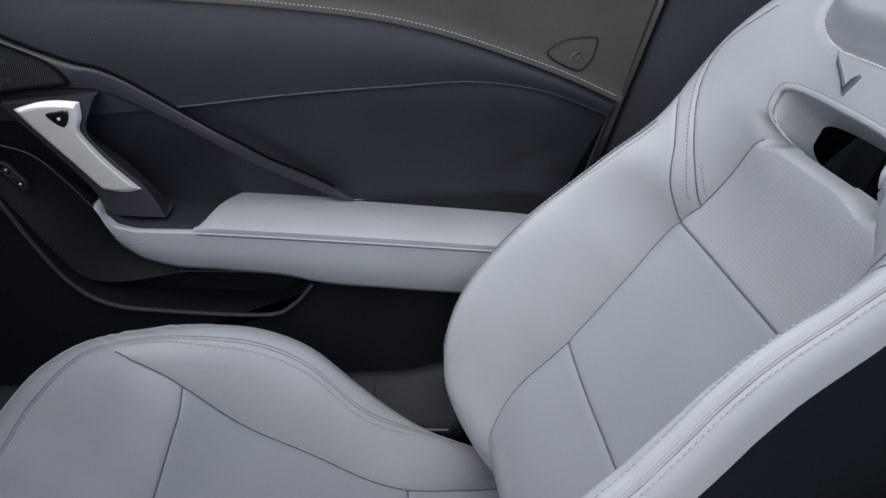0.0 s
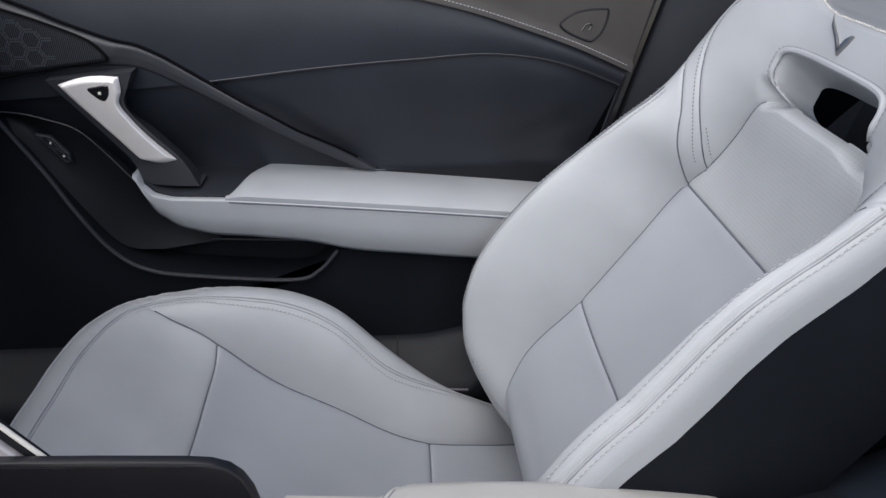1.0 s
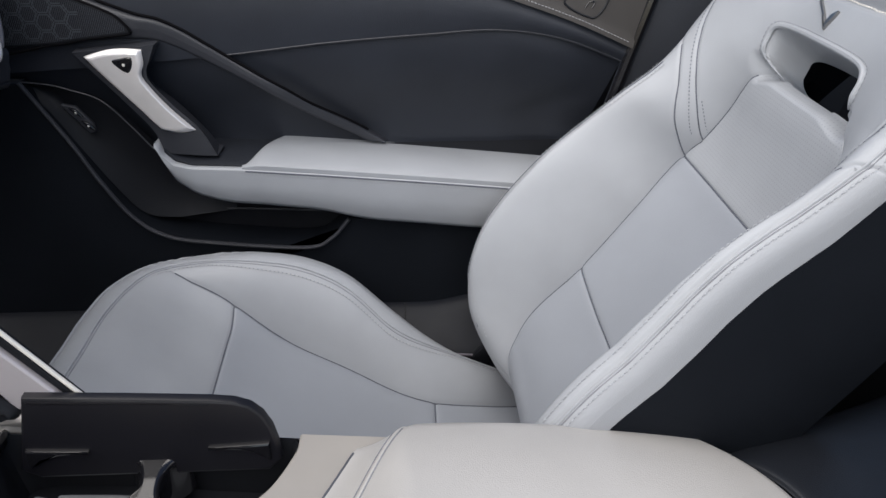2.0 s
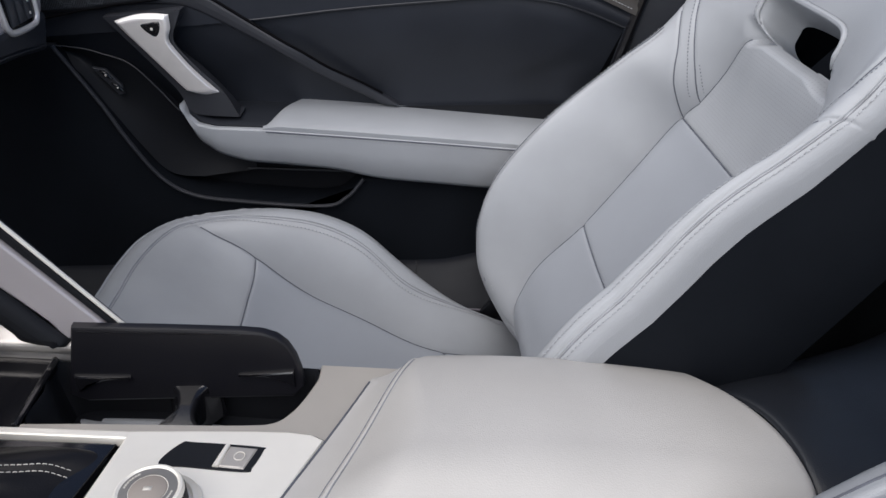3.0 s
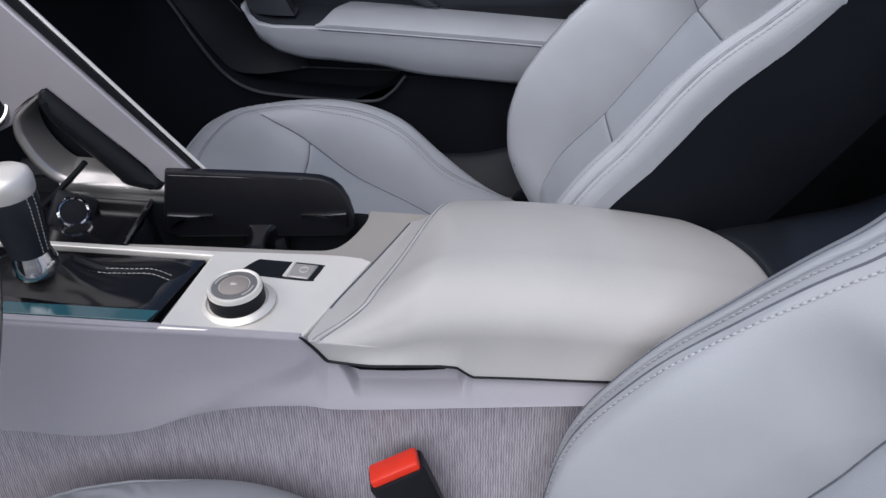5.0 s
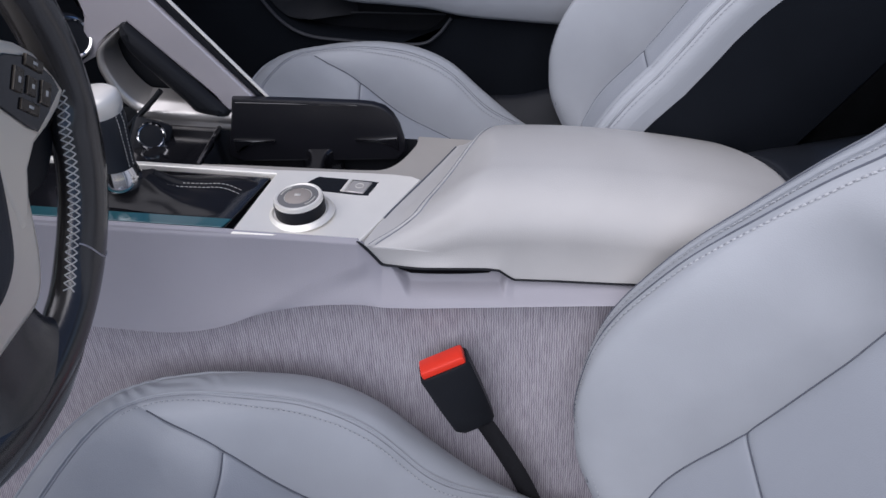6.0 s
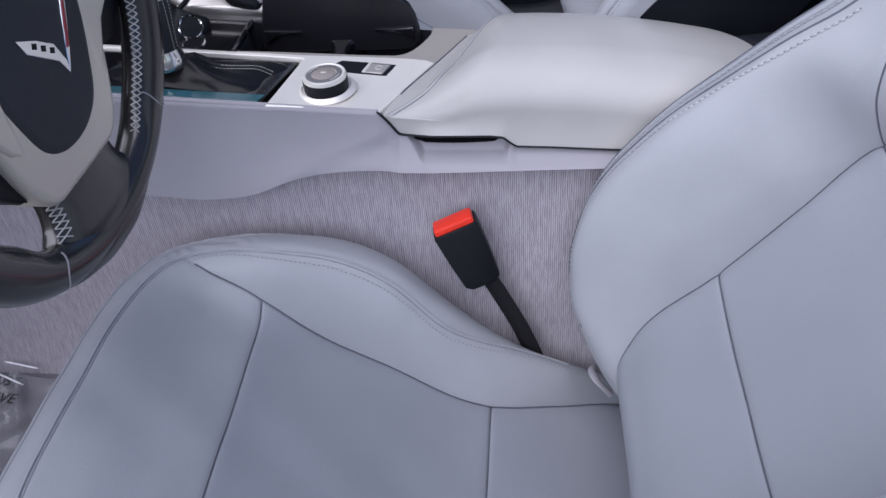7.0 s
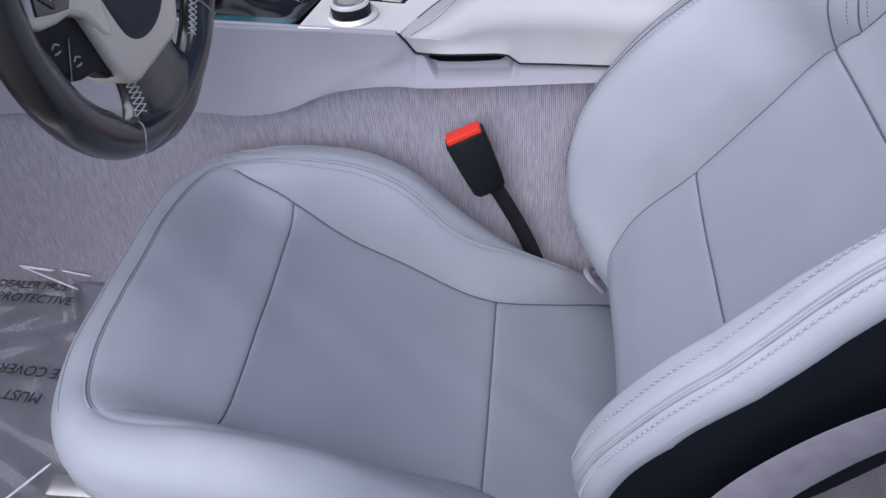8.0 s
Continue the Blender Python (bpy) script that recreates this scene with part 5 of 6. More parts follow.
FOOT_FRONT = [(-0.19, 0.0178), (-0.18, 0.0185), (-0.168, 0.0165), (-0.155, 0.0115), (-0.14, 0.0075), (-0.12, 0.0035), (-0.095, 0.001)]


def foot_skin(z, t, lift=0.0):
    """A point of the foot's skin at a height: t from 0 (left edge) over 90 degrees (front) to 180."""
    half, front, back = float(curve_at(FOOT_HALF, z)), float(curve_at(FOOT_FRONT, z)), -0.022
    c, s = -math.cos(t), math.sin(t)
    mid, deep = 0.5 * (front + back), 0.5 * (front - back) + lift
    return np.array((mid + deep * math.copysign(abs(s) ** 0.62, s), (half + lift) * math.copysign(abs(c) ** 0.75, c), z))


part("leather_foot", loft([[foot_skin(z, t) for t in np.linspace(0, 2 * math.pi, 56, endpoint=False)] for z in np.linspace(-0.19, -0.095, 40)]), WHEEL_LEATHER, wheel, "black leather lower spoke")


def cross_stitch(points):
    """Crossing threads between two lines of skin points."""
    bm = bmesh.new()
    for k in range(len(points) - 1):
        for p, q in ((points[k][0], points[k + 1][1]), (points[k][1], points[k + 1][0])):
            t = tube(np.array([p, (np.array(p) + q) / 2 + np.array((0.0008, 0, 0)), q]), 0.0006, 5)
            me = bpy.data.meshes.new("thread")
            t.to_mesh(me)
            t.free()
            bm.from_mesh(me)
            bpy.data.meshes.remove(me)
    return bm


for lo, hi in ((-1.02, -0.02),):
    part("cross_stitching", cross_stitch([(rim_skin(a, 2.62, 0.0006), rim_skin(a, 3.05, 0.0006)) for a in np.linspace(lo, hi, 27)]), WHITE_THREAD, wheel, "white cross stitching")
for t0, t1 in ((0.20, 0.75),):
    part("cross_stitching", cross_stitch([(foot_skin(z, t0, 0.0006), foot_skin(z, t1, 0.0006)) for z in np.linspace(-0.103, -0.147, 9)]), WHITE_THREAD, wheel, "white cross stitching")
for a in (-0.80, math.pi + 1.06, 1.0, 2.1):
    part("rim_joint", tube(np.array([rim_skin(a + 0.02 * math.sin(3 * t), t, 0.0002) for t in np.linspace(-0.7, 2.6, 30)]), 0.0007, 6), PANEL, wheel, "thin seam across the rim")
# crossed flag badge as plain bars
badge = new("badge")
badge.parent = wheel
for outline, mt in (([(0.020, -0.040), (0.012, -0.026), (-0.020, -0.004), (-0.026, 0.010), (-0.004, 0.000), (0.014, -0.012), (0.022, -0.030)], CHROME),
                    ([(0.020, -0.040), (0.026, -0.024), (0.036, 0.000), (0.046, 0.020), (0.050, 0.012), (0.040, -0.008), (0.030, -0.026)], CHROME),
                    ([(0.027, -0.022), (0.036, -0.002), (0.044, 0.014), (0.046, 0.010), (0.038, -0.008), (0.031, -0.022)], material("red_enamel", (0.35, 0.03, 0.04), 0.25, mottle=0.05))):
    wheel_slab("badge_wing", outline, mt, HX + 0.0055, 0.002 if mt is CHROME else 0.0028, 0.0008, badge, seg=2)
for k in range(3):
    wheel_slab("badge_check", [(-0.012 + 0.009 * k, -0.004 - 0.006 * k), (-0.008 + 0.009 * k, -0.006 - 0.006 * k), (-0.006 + 0.009 * k, -0.002 - 0.006 * k), (-0.010 + 0.009 * k, 0.000 - 0.006 * k)], BLACK, HX + 0.0070, 0.0012, 0.0003, badge, seg=2)
column = thing("steering_column", "black steering column shroud behind the wheel", "steering column", (-0.42, -0.368, 0.865))
part("column_shroud", box((0.30, 0.13, 0.12), (0, 0, 0), 0.03, 4), BLACK, column)
part("column_stalk", tube(np.array([(0.08, 0.05, 0.01), (0.10, 0.12, 0.015), (0.105, 0.18, 0.02)]), 0.007, 10), BLACK, column)


# ---------------------------------------------------------------- passenger door
door = thing("passenger_door", "black stitched passenger door panel with grey armrest", "car door")


def door_end(z):
    """Where the door's rear edge stands at a height."""
    return 0.421 + 0.29 * (z - 0.75)


def wallgrid(name, x0, ztop, zlow, yfun, mat, label="", n=140, m=70, x1=None):
    S = np.linspace(0, 1, n)[:, None]
    T = np.linspace(0, 1, m)[None]
    X = x0 + (0.46 - x0) * S + 0 * T
    for _ in range(3):
        Z = ztop(X) * (1 - T) + zlow(X) * T
        X = x0 + ((door_end(Z) if x1 is None else x1 + 0 * Z) - x0) * S
    Y = yfun(X, Z)
    return sheet(np.stack([X, Y, Z], -1), np.zeros((n - 1, m - 1), int), [name], mat, door, labels={name: label})[0]


level = lambda z: (lambda x: z + 0 * x)
seam = lambda x: curve_at([(-0.7, 0.95), (-0.35, 0.972), (-0.129, 0.963), (-0.01, 0.954), (0.135, 0.935), (0.209, 0.917), (0.287, 0.892), (0.367, 0.863), (0.442, 0.830), (0.6, 0.76)], x)
crease = lambda x: curve_at([(-0.7, 0.79), (-0.14, 0.827), (-0.019, 0.840), (0.133, 0.851), (0.249, 0.856), (0.329, 0.845), (0.433, 0.807), (0.6, 0.72)], x)
top_y = lambda X, Z: 0.750 + 0.05 * (Z - 0.9) - 0.004 * np.exp(-((Z - seam(X)) / 0.012) ** 2)
wallgrid("door_top", -0.95, level(1.04), seam, top_y, BROWN_BLACK, "dark stitched upper door trim")
wallgrid("door_middle", -0.95, lambda x: seam(x) + 0.004, crease, lambda X, Z: 0.757 - 0.006 * np.sin(np.clip((Z - crease(X)) / np.maximum(seam(X) - crease(X), 0.01), 0, 1) * math.pi), BLACK_LEATHER, "black leather door trim")
wallgrid("door_insert", -0.95, lambda x: crease(x) + 0.003, level(0.62), lambda X, Z: 0.763 + 0.06 * smooth01((0.85 - Z) / 0.2) + 0.0015 * np.sin(X * 40 + 3 * np.sin(Z * 30)) * np.exp(-((X - 0.33) / 0.08) ** 2), BLACK_LEATHER, "black leather door insert")
wallgrid("door_lower", -0.95, level(0.66), level(0.20), lambda X, Z: 0.815 + 0 * X, BLACK, "black lower door trim", x1=0.62)
xs = np.linspace(-0.20, 0.44, 200)
part("stitching", stitches(np.stack([xs, top_y(xs, seam(xs) + 0.007) - 0.0006, seam(xs) + 0.007], 1), [(0, -1, 0)] * 200, 0.0032, 0.0022, 0.0005), THREAD, door, "light thread stitching", recalc=False)
part("crease_edge", tube(np.stack([xs, 0 * xs + 0.7585, crease(xs)], 1), 0.0022, 6), SASH, door)
# sweeping sash that carries the speaker and runs down to the armrest
up = spline([(-0.62, 1.03), (-0.48, 0.972), (-0.382, 0.931), (-0.344, 0.913), (-0.284, 0.889), (-0.250, 0.880), (-0.218, 0.864), (-0.187, 0.843), (-0.161, 0.825), (-0.117, 0.796), (-0.08, 0.771), (-0.043, 0.742), (0.004, 0.711), (0.070, 0.666)], 120)
dn = spline([(-0.62, 0.832), (-0.50, 0.837), (-0.404, 0.843), (-0.367, 0.845), (-0.310, 0.849), (-0.265, 0.847), (-0.236, 0.838), (-0.208, 0.824), (-0.176, 0.806), (-0.142, 0.787), (-0.106, 0.764), (-0.068, 0.738), (-0.029, 0.711), (0.036, 0.668)], 120)
T = np.linspace(0, 1, 30)[None, :, None]
flat = up[:, None] * (1 - T) + dn[:, None] * T
bow = (1 - np.abs(2 * T[..., 0] - 1) ** 8) * np.ones((120, 1))
width = np.linalg.norm(up - dn, axis=1)[:, None]
back = 0.761 + 0.054 * smooth01((flat[..., 0] + 0.12) / 0.18)
P = np.stack([flat[..., 0], back - np.minimum(0.015, 0.35 * width) * bow + 0.004 * np.clip((T[..., 0] - 0.5), 0, 1), flat[..., 1]], -1)
sheet(P, np.zeros((119, 29), int), ["sash"], SASH, door, labels={"sash": "charcoal diagonal door sash"})
# a black tube draws the seam's shadow along the sash's upper edge
part("sash_groove", tube(np.stack([up[4:116, 0], back[4:116, 0] - 0.0065 - 0.004 * smooth01((-0.15 - up[4:116, 0]) / 0.1), up[4:116, 1]], 1), 0.0022, 6), HOLE_BLACK, door, "black line for the shade along the sash")
# grey armrest
n, m = 120, 40
xs = -0.279 + 0.779 * np.linspace(0, 1, n) ** 1.5
edge_z = np.interp(xs, [-0.279, -0.274, -0.268, -0.255, -0.226, -0.143, -0.029, 0.129, 0.267, 0.5], [0.702, 0.698, 0.684, 0.671, 0.667, 0.663, 0.653, 0.638, 0.624, 0.60])
low_z = curve_at([(-0.279, 0.692), (-0.274, 0.674), (-0.264, 0.647), (-0.240, 0.624), (-0.20, 0.606), (-0.115, 0.593), (-0.025, 0.580), (0.012, 0.570), (0.128, 0.554), (0.226, 0.543), (0.5, 0.52)], xs)
sec = []
for x, zt, zl in zip(xs, edge_z, low_z):
    y0 = 0.706 + 0.010 * smooth01((-0.22 - x) / 0.055)
    sec.append([(x, y0 + 0.0025, zt), (x, y0, zt - 0.0025), (x, y0 - 0.001, zt * 0.6 + zl * 0.4), (x, y0 + 0.004, zl + 0.012), (x, y0 + 0.012, zl + 0.003), (x, y0 + 0.025, zl), (x, 0.80, zl), (x, 0.80, zt)])
part("armrest_face", loft(sec), GREY, door, "grey leather armrest side")
sx = np.linspace(-0.145, 0.48, 120)
sz = np.interp(sx, xs, edge_z) - 0.0035
part("armrest_seam", tube(np.stack([sx, 0 * sx + 0.7053, sz], 1), 0.0010, 6), SEAM, door, "dark line for the shade in a seam")
part("stitching", stitches(np.stack([sx, 0 * sx + 0.7048, sz - 0.0035], 1), [(0, -1, 0)] * 120, 0.0034, 0.0024, 0.0005), THREAD, door, "grey thread stitching", recalc=False)
sec = []
for x in np.linspace(-0.150, 0.50, 120):
    zt = np.interp(x, [-0.143, -0.029, 0.129, 0.267, 0.5], [0.663, 0.653, 0.638, 0.624, 0.60])
    f = 1 - (1 - min(1, max(0, (x + 0.144) / 0.075))) ** 2
    yb = 0.712 + (0.842 - 0.712) * float(f) - 0.10 * max(0, x - 0.05)
    g = 0.15 + 0.85 * float(smooth01((x + 0.150) / 0.03))
    wide = max(0.716, yb)
    mid = 0.5 * (0.712 + wide)
    sec.append([(x, 0.7072, zt - 0.004), (x, 0.7074, zt + 0.001 + 0.005 * g), (x, min(0.718, 0.5 * (0.709 + mid)), zt + 0.001 + 0.012 * g), (x, mid, zt + 0.001 + 0.016 * g), (x, wide, zt + 0.001 + 0.013 * g), (x, wide + 0.003, zt - 0.02), (x, 0.712, zt - 0.02)])
part("armrest_pad", loft(sec), GREY, door, "grey leather armrest pad")
sec = []
for x in np.linspace(-0.268, -0.09, 30):
    zt = np.interp(x, [-0.268, -0.25, -0.226, -0.143, -0.09], [0.690, 0.674, 0.668, 0.664, 0.66])
    sec.append([(x, 0.714 + 0.012 * float(smooth01((-0.22 - x) / 0.055)), zt + 0.001), (x, 0.73 + 0.006 * float(smooth01((-0.22 - x) / 0.055)), zt + 0.006), (x, 0.83, zt + 0.004), (x, 0.83, zt - 0.02), (x, 0.73, zt - 0.02)])
part("armrest_tray", loft(sec), DOOR_BLACK, door, "black armrest front tray")

# pull handle
BASE_L = [(-0.372, 0.839), (-0.351, 0.813), (-0.324, 0.780), (-0.298, 0.747), (-0.277, 0.717), (-0.267, 0.684)]
BASE_R = [(-0.254, 0.849), (-0.264, 0.828), (-0.272, 0.808), (-0.266, 0.790), (-0.240, 0.757), (-0.208, 0.721), (-0.188, 0.678)]
BASE_F = [(-0.258, 0.838), (-0.272, 0.820), (-0.284, 0.804), (-0.280, 0.780), (-0.245, 0.746), (-0.208, 0.700), (-0.190, 0.668)]
PLATE_L = [(-0.355, 0.834), (-0.341, 0.815), (-0.315, 0.785), (-0.287, 0.752), (-0.274, 0.736), (-0.264, 0.7245)]
PLATE_R = [(-0.272, 0.843), (-0.272, 0.824), (-0.277, 0.806), (-0.266, 0.785), (-0.246, 0.757), (-0.214, 0.721)]


def ribbon(keys, n=40):
    return spline(keys, n)


rows = []
L, R, F = ribbon(BASE_L), ribbon(BASE_R), ribbon(BASE_F)
for i in [0] + list(range(40)) + [39]:
    row = []
    ends = len(rows) in (0, 41)
    for (p, y), (q, y2), steps in (((L[i] + np.array((-0.006, -0.002)), 0.772), (L[i], 0.728), 5), ((L[i], 0.728), (R[i], 0.726), 12), ((R[i], 0.726), (F[i], 0.770), 8)):
        for s2 in np.linspace(0, 1, steps, endpoint=False):
            a2 = p * (1 - s2) + q * s2
            yy2 = y * (1 - s2) + y2 * s2
            row.append((a2[0], 0.772 if ends else yy2 - 0.003 * math.sin(math.pi * s2), a2[1]))
    row.append((F[i][0], 0.772, F[i][1]))
    rows.append(row)
part("handle_base", loft(rows, closed=False), SASH, door, "black pull handle", sharp=60)
L, R = ribbon(PLATE_L), ribbon(PLATE_R)
U2 = np.linspace(0, 1, 25)[None, :, None]
flat = L[:, None] * (1 - U2) + R[:, None] * U2
S2 = np.linspace(0, 1, 40)[:, None]
flat[..., 1] += 0.006 * np.sin(math.pi * U2[..., 0]) * ((1 - S2) ** 3 - 0.9 * S2 ** 8)
edge_d = np.minimum(np.minimum(U2[..., 0], 1 - U2[..., 0]) * 12, np.minimum(S2, 1 - S2) * 18)
yp = 0.7165 + 0.007 * np.clip(1 - edge_d, 0, 1) ** 2 + 0.004 * (U2[..., 0] - 0.5) ** 2 * S2 - 0.003 * np.sin(math.pi * S2) * U2[..., 0]
plate = sheet(np.stack([flat[..., 0], yp, flat[..., 1]], -1), np.zeros((39, 24), int), ["handle_plate"], ALU, door, labels={"handle_plate": "brushed aluminium handle plate"})[0]
part("release_button", slab(spline([(-0.314, 0.829), (-0.300, 0.833), (-0.286, 0.834), (-0.286, 0.822), (-0.293, 0.812), (-0.303, 0.816)], 36, True), 0.003, lambda a, b, h: (a, 0.717 - h, b), 0.002), GLOSS, plate)
part("button_dot", box((0.004, 0.002, 0.004), (-0.297, 0.712, 0.824), 0.001), WHITE_THREAD, plate)

# speaker grille: ribs over a rim, with a hexagon relief
SPK_TOP = [(-0.52, 0.962), (-0.43, 0.936), (-0.380, 0.919), (-0.355, 0.909), (-0.329, 0.898), (-0.310, 0.888), (-0.298, 0.877), (-0.290, 0.866)]
SPK_LOW = [(-0.292, 0.861), (-0.316, 0.858), (-0.354, 0.854), (-0.40, 0.847), (-0.52, 0.840)]
spk = SPK_TOP + SPK_LOW
speaker_top = lambda x: np.interp(x, *np.array(SPK_TOP).T)
speaker_low = lambda x: np.interp(x, *np.array(SPK_LOW[::-1]).T)
grille = part("speaker_grille", slab(spk, 0.004, lambda a, b, h: (a, 0.7455 - h, b), 0.002), BLACK, door, "black ribbed speaker grille with hexagons")
part("grille_rim", tube(np.array([(a, 0.7430, b) for a, b in spline(spk, 90, True)]), 0.0022, 6, closed=True), HOLE_BLACK, grille)
bm = bmesh.new()
for x in np.arange(-0.50, -0.296, 0.0026):
    lo, hi = speaker_low(x) + 0.004, speaker_top(x) - 0.004
    vs = [bm.verts.new((x + dx, y, z)) for z in (lo, hi) for dx, y in ((-0.0007, 0.7420), (0, 0.7405), (0.0007, 0.7420))]
    bm.faces.new((vs[0], vs[1], vs[4], vs[3]))
    bm.faces.new((vs[1], vs[2], vs[5], vs[4]))
tagged(part("grille_ribs", bm, GRILLE, grille, recalc=False), kind="stuff")
hexes = bmesh.new()
for i in range(8):
    for j in range(-1, 6):
        cx, cz = -0.488 + 0.021 * i, 0.855 + 0.0243 * j + (0.01215 if i % 2 else 0)
        ring = [(cx + 0.0132 * math.cos(k * math.pi / 3), cz + 0.0132 * math.sin(k * math.pi / 3)) for k in range(6)]
        fine = [x < -0.352 and speaker_low(x) + 0.004 < z < speaker_top(x) - 0.004 for x, z in ring]
        outer = [hexes.verts.new((x, 0.7398, z)) for x, z in ring]
        inner = [hexes.verts.new((cx + (x - cx) * 0.84, 0.7398, cz + (z - cz) * 0.84)) for x, z in ring]
        for k in range(6):
            if fine[k] and fine[(k + 1) % 6]:
                hexes.faces.new((outer[k], outer[(k + 1) % 6], inner[(k + 1) % 6], inner[k]))
bmesh.ops.delete(hexes, geom=[v for v in hexes.verts if not v.link_faces], context="VERTS")
tagged(part("hexagon_relief", hexes, GRILLE, grille, recalc=False), kind="stuff")

# map pocket
lip = spline([(-0.47, 0.75, 0.79), (-0.414, 0.745, 0.696), (-0.383, 0.742, 0.634), (-0.342, 0.74, 0.568), (-0.292, 0.738, 0.533), (-0.212, 0.737, 0.519), (-0.07, 0.737, 0.507), (-0.026, 0.738, 0.523), (0.005, 0.740, 0.557)], 80)
part("pocket_lip", tube(lip, 0.0034, 8), SASH, door, "raised pocket edge")
part("pocket_wall", slab([(a, b) for a, _, b in lip[::3]] + [(0.10, 0.552), (0.30, 0.535), (0.62, 0.50), (0.62, 0.20), (-0.95, 0.20), (-0.95, 0.80)], 0.06, lambda a, b, h: (a, 0.808 - h, b), 0.004), DARK_SHELL, door, "black lower door panel")
part("pocket_line", tube(np.array([(-0.33, 0.80, 0.556), (-0.18, 0.80, 0.552), (-0.01, 0.80, 0.543)]), 0.0016, 6), SASH, door)
# switch field between the armrest front and the pocket edge
hi = spline([(-0.62, 0.755), (-0.50, 0.786), (-0.44, 0.786), (-0.397, 0.775), (-0.357, 0.758), (-0.321, 0.717), (-0.290, 0.676), (-0.25, 0.64), (-0.20, 0.62)], 70)
lo = spline([(-0.62, 0.74), (-0.50, 0.77), (-0.45, 0.755), (-0.405, 0.68), (-0.372, 0.62), (-0.335, 0.565), (-0.29, 0.55), (-0.24, 0.55), (-0.19, 0.55)], 70)
T = np.linspace(0, 1, 24)[None, :, None]
flat = hi[:, None] * (1 - T) + lo[:, None] * T
dip = np.sin(T[..., 0] * math.pi) * np.ones((70, 1))
sheet(np.stack([flat[..., 0], 0.757 + 0.014 * dip + 0.045 * np.linspace(0, 1, 70)[:, None] ** 3, flat[..., 1]], -1), np.zeros((69, 23), int), ["switch_field"], BLACK, door, labels={"switch_field": "black concave switch panel"})
part("switch_seam", tube(np.array([(a, 0.7555, b) for a, b in hi[:52]]), 0.0012, 6), SASH, door)
sw = part("window_switch", slab([(-0.420, 0.753), (-0.400, 0.749), (-0.379, 0.722), (-0.378, 0.708), (-0.387, 0.706), (-0.416, 0.744)], 0.006, lambda a, b, h: (a, 0.765 - h, b), 0.002), SASH, door, "black window switch")
for da, db in ((0, 0), (0.0145, -0.021)):
    part("switch_key", slab(spline([(-0.410 + da, 0.748 + db), (-0.399 + da, 0.744 + db), (-0.391 + da, 0.733 + db), (-0.400 + da, 0.736 + db)], 20, True), 0.004, lambda a, b, h: (a, 0.760 - h, b), 0.0015), GLOSS, sw)
    part("key_mark", box((0.003, 0.001, 0.003), (-0.400 + da, 0.7556, 0.740 + db), 0.0003), WHITE_THREAD, sw)

# lock cover on the upper trim
cover = spline([(0.338, 0.897), (0.350, 0.908), (0.368, 0.915), (0.398, 0.917), (0.404, 0.912), (0.398, 0.890), (0.386, 0.876), (0.376, 0.875), (0.350, 0.886)], 60, True)
lock = part("lock_cover", slab(cover, 0.003, lambda a, b, h: (a, float(top_y(a, b)) + 0.001 - h, b), 0.0015), BROWN_BLACK, door, "small triangular lock cover")
part("cover_rim", tube(np.array([(a, float(top_y(a, b)) - 0.001, b) for a, b in cover]), 0.0018, 6, closed=True), BLACK, lock)
part("cover_mark", tube(spline([(0.368, 0.7465, 0.888), (0.374, 0.7465, 0.897), (0.382, 0.7465, 0.896), (0.378, 0.7465, 0.888)], 16), 0.0008, 6), GLOSS, lock)

# door pillar behind the door
pillar = thing("door_pillar", "black door pillar trim behind the passenger seat", "pillar trim")
part("pillar_trim", loft([[(0.424 + 0.29 * (z - 0.75) + dx, y, z) for dx, y in ((0.0, 0.78), (0.012, 0.755), (0.03, 0.752), (0.10, 0.74), (0.20, 0.72), (0.34, 0.70), (0.34, 0.82))] for z in np.linspace(0.30, 1.15, 20)]), DOOR_BLACK, pillar)
part("pillar_seal", tube(np.array([(0.424 + 0.29 * (z - 0.75), 0.752, z) for z in np.linspace(0.3, 1.15, 20)]), 0.008, 8), GLOSS, pillar)

# ---------------------------------------------------------------- driver's floor
mat = thing("floor_mat", "grey carpet floor mat in the driver's footwell", "floor mat")
part("mat", box((0.70, 0.50, 0.012), (-0.86, -0.36, 0.176), 0.004), PLUSH, mat)
FOLD = material("folded_film", (0.75, 0.75, 0.78), 0.15, mottle=0.15, mottle_size=60, coat=0.5)
film = thing("protective_film", "clear printed plastic film crumpled over the floor mat", "plastic film")
n, m = 70, 60
X = np.repeat(np.linspace(-0.86, -0.40, n)[:, None], m, 1)
Y = np.repeat(np.linspace(-0.62, -0.16, m)[None], n, 0)
Z = 0.190 + 0.004 * np.sin(X * 41 + 6 * np.sin(Y * 13)) * np.sin(Y * 37 + 3 * X) + 0.010 * np.exp(-((Y + 0.16) / 0.012) ** 2) + 0.016 * np.exp(-(((X + 0.66) + 0.5 * (Y + 0.18)) / 0.010) ** 2) * np.exp(-((Y + 0.19) / 0.05) ** 2)
sheet(np.stack([X, Y, Z], -1), np.zeros((n - 1, m - 1), int), ["film_sheet"], FILM, film)


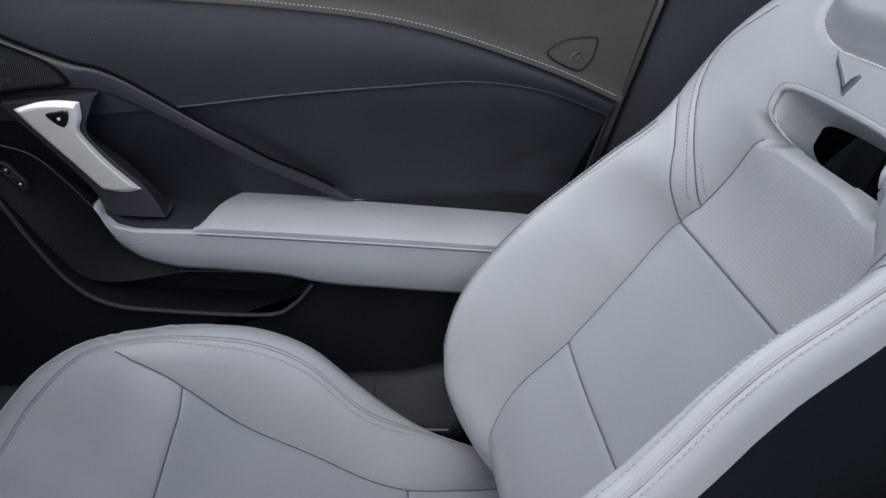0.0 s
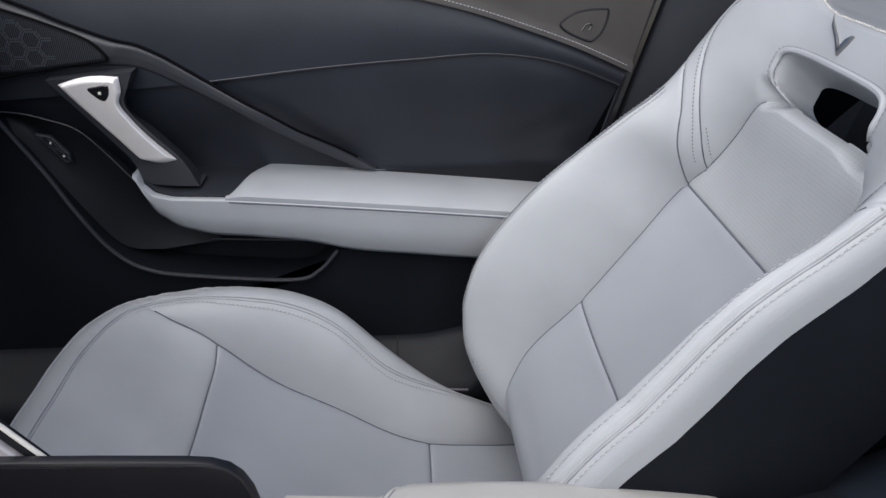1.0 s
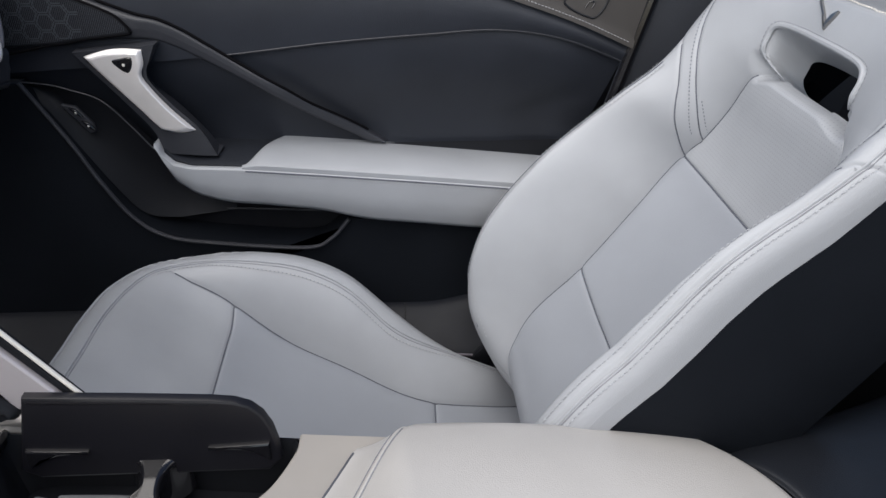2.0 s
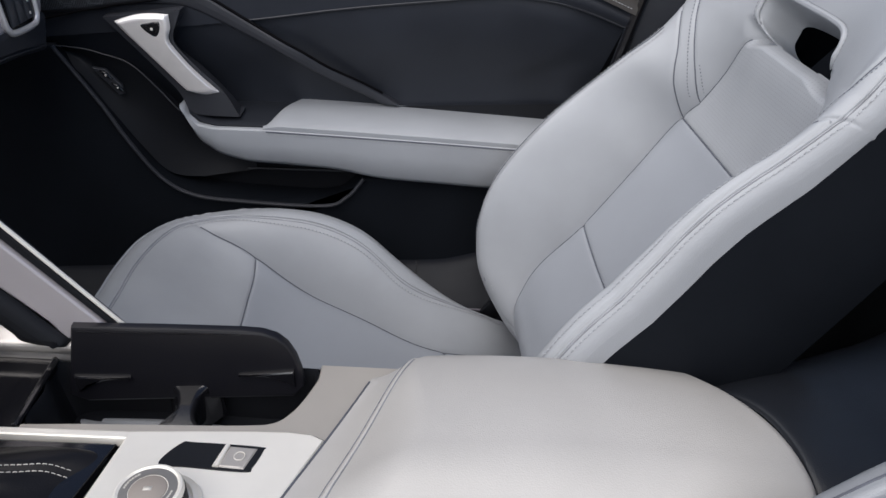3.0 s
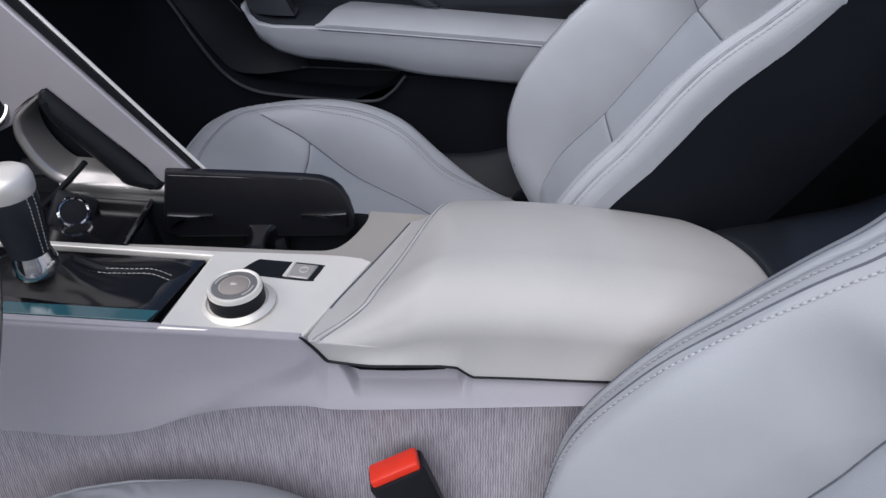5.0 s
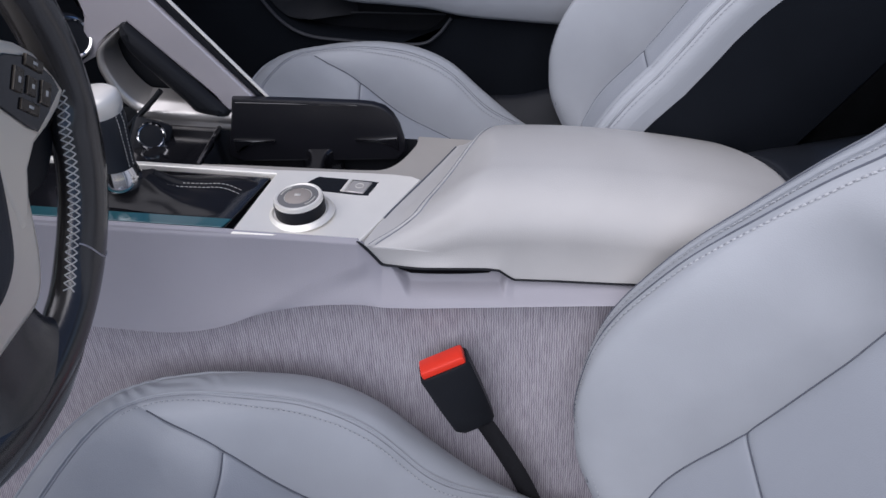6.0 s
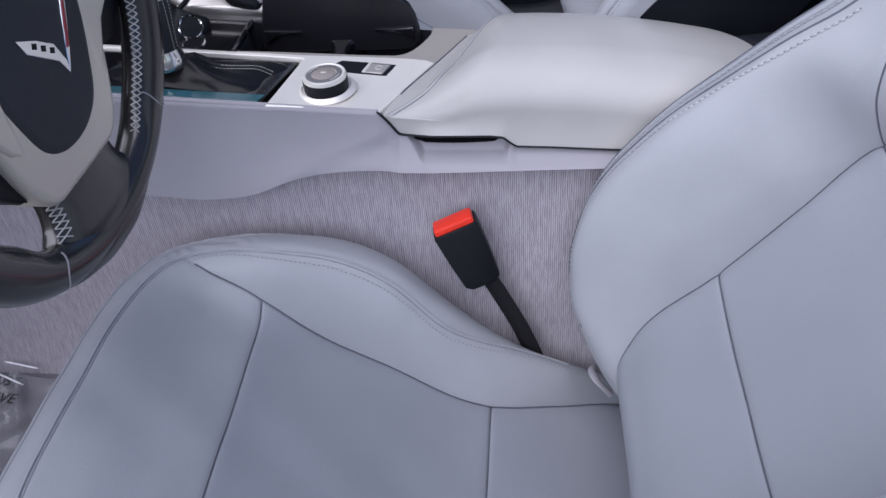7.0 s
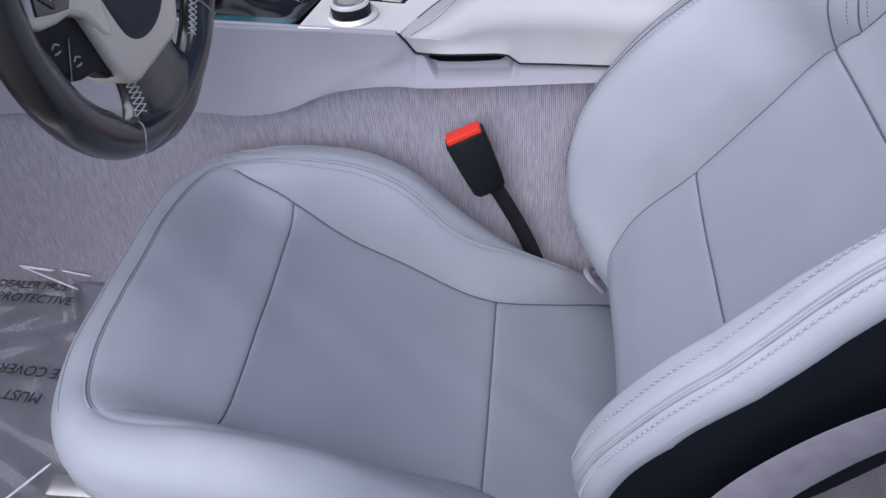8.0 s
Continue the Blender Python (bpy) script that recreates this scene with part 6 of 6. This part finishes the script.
def lettering(body, at, turn, size):
    c = bpy.data.curves.new("printed_text", "FONT")
    c.body, c.size, c.extrude, c.align_x = body, size, 0.0002, "LEFT"
    ob = new("printed_text", c)
    ob.matrix_world = Matrix.Translation(at) @ pose(0, 0, 0, 0, 0, turn)
    bpy.context.view_layer.update()
    me = bpy.data.meshes.new_from_object(ob.evaluated_get(bpy.context.evaluated_depsgraph_get()))
    bpy.data.objects.remove(ob)
    o = new("printed_text", me)
    o.matrix_world = Matrix.Translation(at) @ pose(0, 0, 0, 0, 0, turn)
    return finish(o, PRINT, film, "black printed capitals", smooth=False)


lettering("DEALER MUST", (-0.815, -0.172, 0.2025), -3, 0.0245)
lettering("PROTECTIVE", (-0.80, -0.203, 0.2025), -4, 0.0265)
lettering("MUST", (-0.600, -0.397, 0.2025), 174, 0.027)
lettering("PROTECTIVE COVER", (-0.455, -0.362, 0.2025), 175, 0.027)
for k, (p, q, r) in enumerate((((-0.785, -0.132, 0.215), (-0.712, -0.140, 0.212), 0.003), ((-0.70, -0.139, 0.212), (-0.64, -0.147, 0.206), 0.0016), ((-0.785, -0.132, 0.215), (-0.648, -0.180, 0.206), 0.0016), ((-0.575, -0.585, 0.204), (-0.525, -0.515, 0.207), 0.0022))):
    part("film_fold", tube(np.linspace(p, q, 12), np.r_[0.0006, np.full(10, r), 0.0006], 6, squash=(1, 0.4)), FOLD, film, "bright folded film edge")
# sill and belt anchor beside the passenger seat
sill = thing("door_sill", "dark grey plastic door sill trim", "sill trim")
sec = []
for x in np.linspace(-0.80, 0.60, 60):
    c = 0.015 * float(smooth01((x - 0.13) / 0.09))
    sec.append([(x, y, z) for y, z in ((0.812, 0.39 + c), (0.775, 0.388 + c), (0.748, 0.386 + c), (0.735, 0.380 + c), (0.722, 0.366 + c), (0.705, 0.352), (0.685, 0.336), (0.672, 0.322), (0.665, 0.300), (0.660, 0.155))])
part("sill_trim", loft(sec, closed=False), SILL, sill)
part("sill_joint", tube(np.array([(0.092, 0.744, 0.3865), (0.092, 0.720, 0.366), (0.092, 0.70, 0.349), (0.092, 0.672, 0.323)]), 0.0012, 6), BLACK, sill)
anchor = thing("belt_anchor", "grey speckled belt webbing beside the seat", "seat belt")
part("anchor_strap", box((0.11, 0.004, 0.022), (0.175, 0.672, 0.322), 0.001, 1, pose(0, 0, 0, 35, 8, 4)), GREY_WEB, anchor)
part("anchor_bolt", box((0.03, 0.012, 0.03), (0.225, 0.668, 0.325), 0.004, 2, pose(0, 0, 0, 0, 40, 0)), BLACK, anchor)

# driver's side: sill, belt and floor cover
dsill = thing("driver_sill", "dark plastic sill beside the driver's seat", "sill trim")
part("sill_trim", box((1.7, 0.20, 0.10), (-0.10, -0.79, 0.26), 0.02, 3), BLACK, dsill)
part("sill_plate", box((0.60, 0.06, 0.008), (-0.50, -0.725, 0.313), 0.002), SILVER, dsill, "silver sill plate")
belt = thing("seat_belt", "grey seat belt webbing hanging beside the driver's seat", "seat belt")
line = spline([(0.305, -0.70, 0.47), (0.318, -0.695, 0.52), (0.352, -0.69, 0.575), (0.405, -0.685, 0.63), (0.50, -0.68, 0.70), (0.64, -0.675, 0.80)], 50)
tang = np.gradient(line, axis=0)
tang /= np.linalg.norm(tang, axis=1)[:, None]
side = np.cross(tang, (0.25, 1, 0.2))
side /= np.linalg.norm(side, axis=1)[:, None]
nor = np.cross(side, tang)
secs = [[p - s2 * 0.023, p - s2 * 0.021 + n2 * 0.001, p + n2 * 0.003, p + s2 * 0.021 + n2 * 0.001, p + s2 * 0.023, p + s2 * 0.021 - n2 * 0.001, p - s2 * 0.021 - n2 * 0.001] for p, s2, n2 in zip(line, side, nor)]
part("webbing", loft(secs), GREY_WEB, belt)
for off in (-0.017, 0.017):
    part("stitching", stitches(line + side * off + nor * 0.0018, nor, 0.003, 0.002, 0.0008), THREAD, belt, recalc=False)
part("belt_tongue", box((0.03, 0.006, 0.03), (0.303, -0.70, 0.462), 0.002, 2, pose(0, 0, 0, 0, 20, 0)), CHROME, belt)
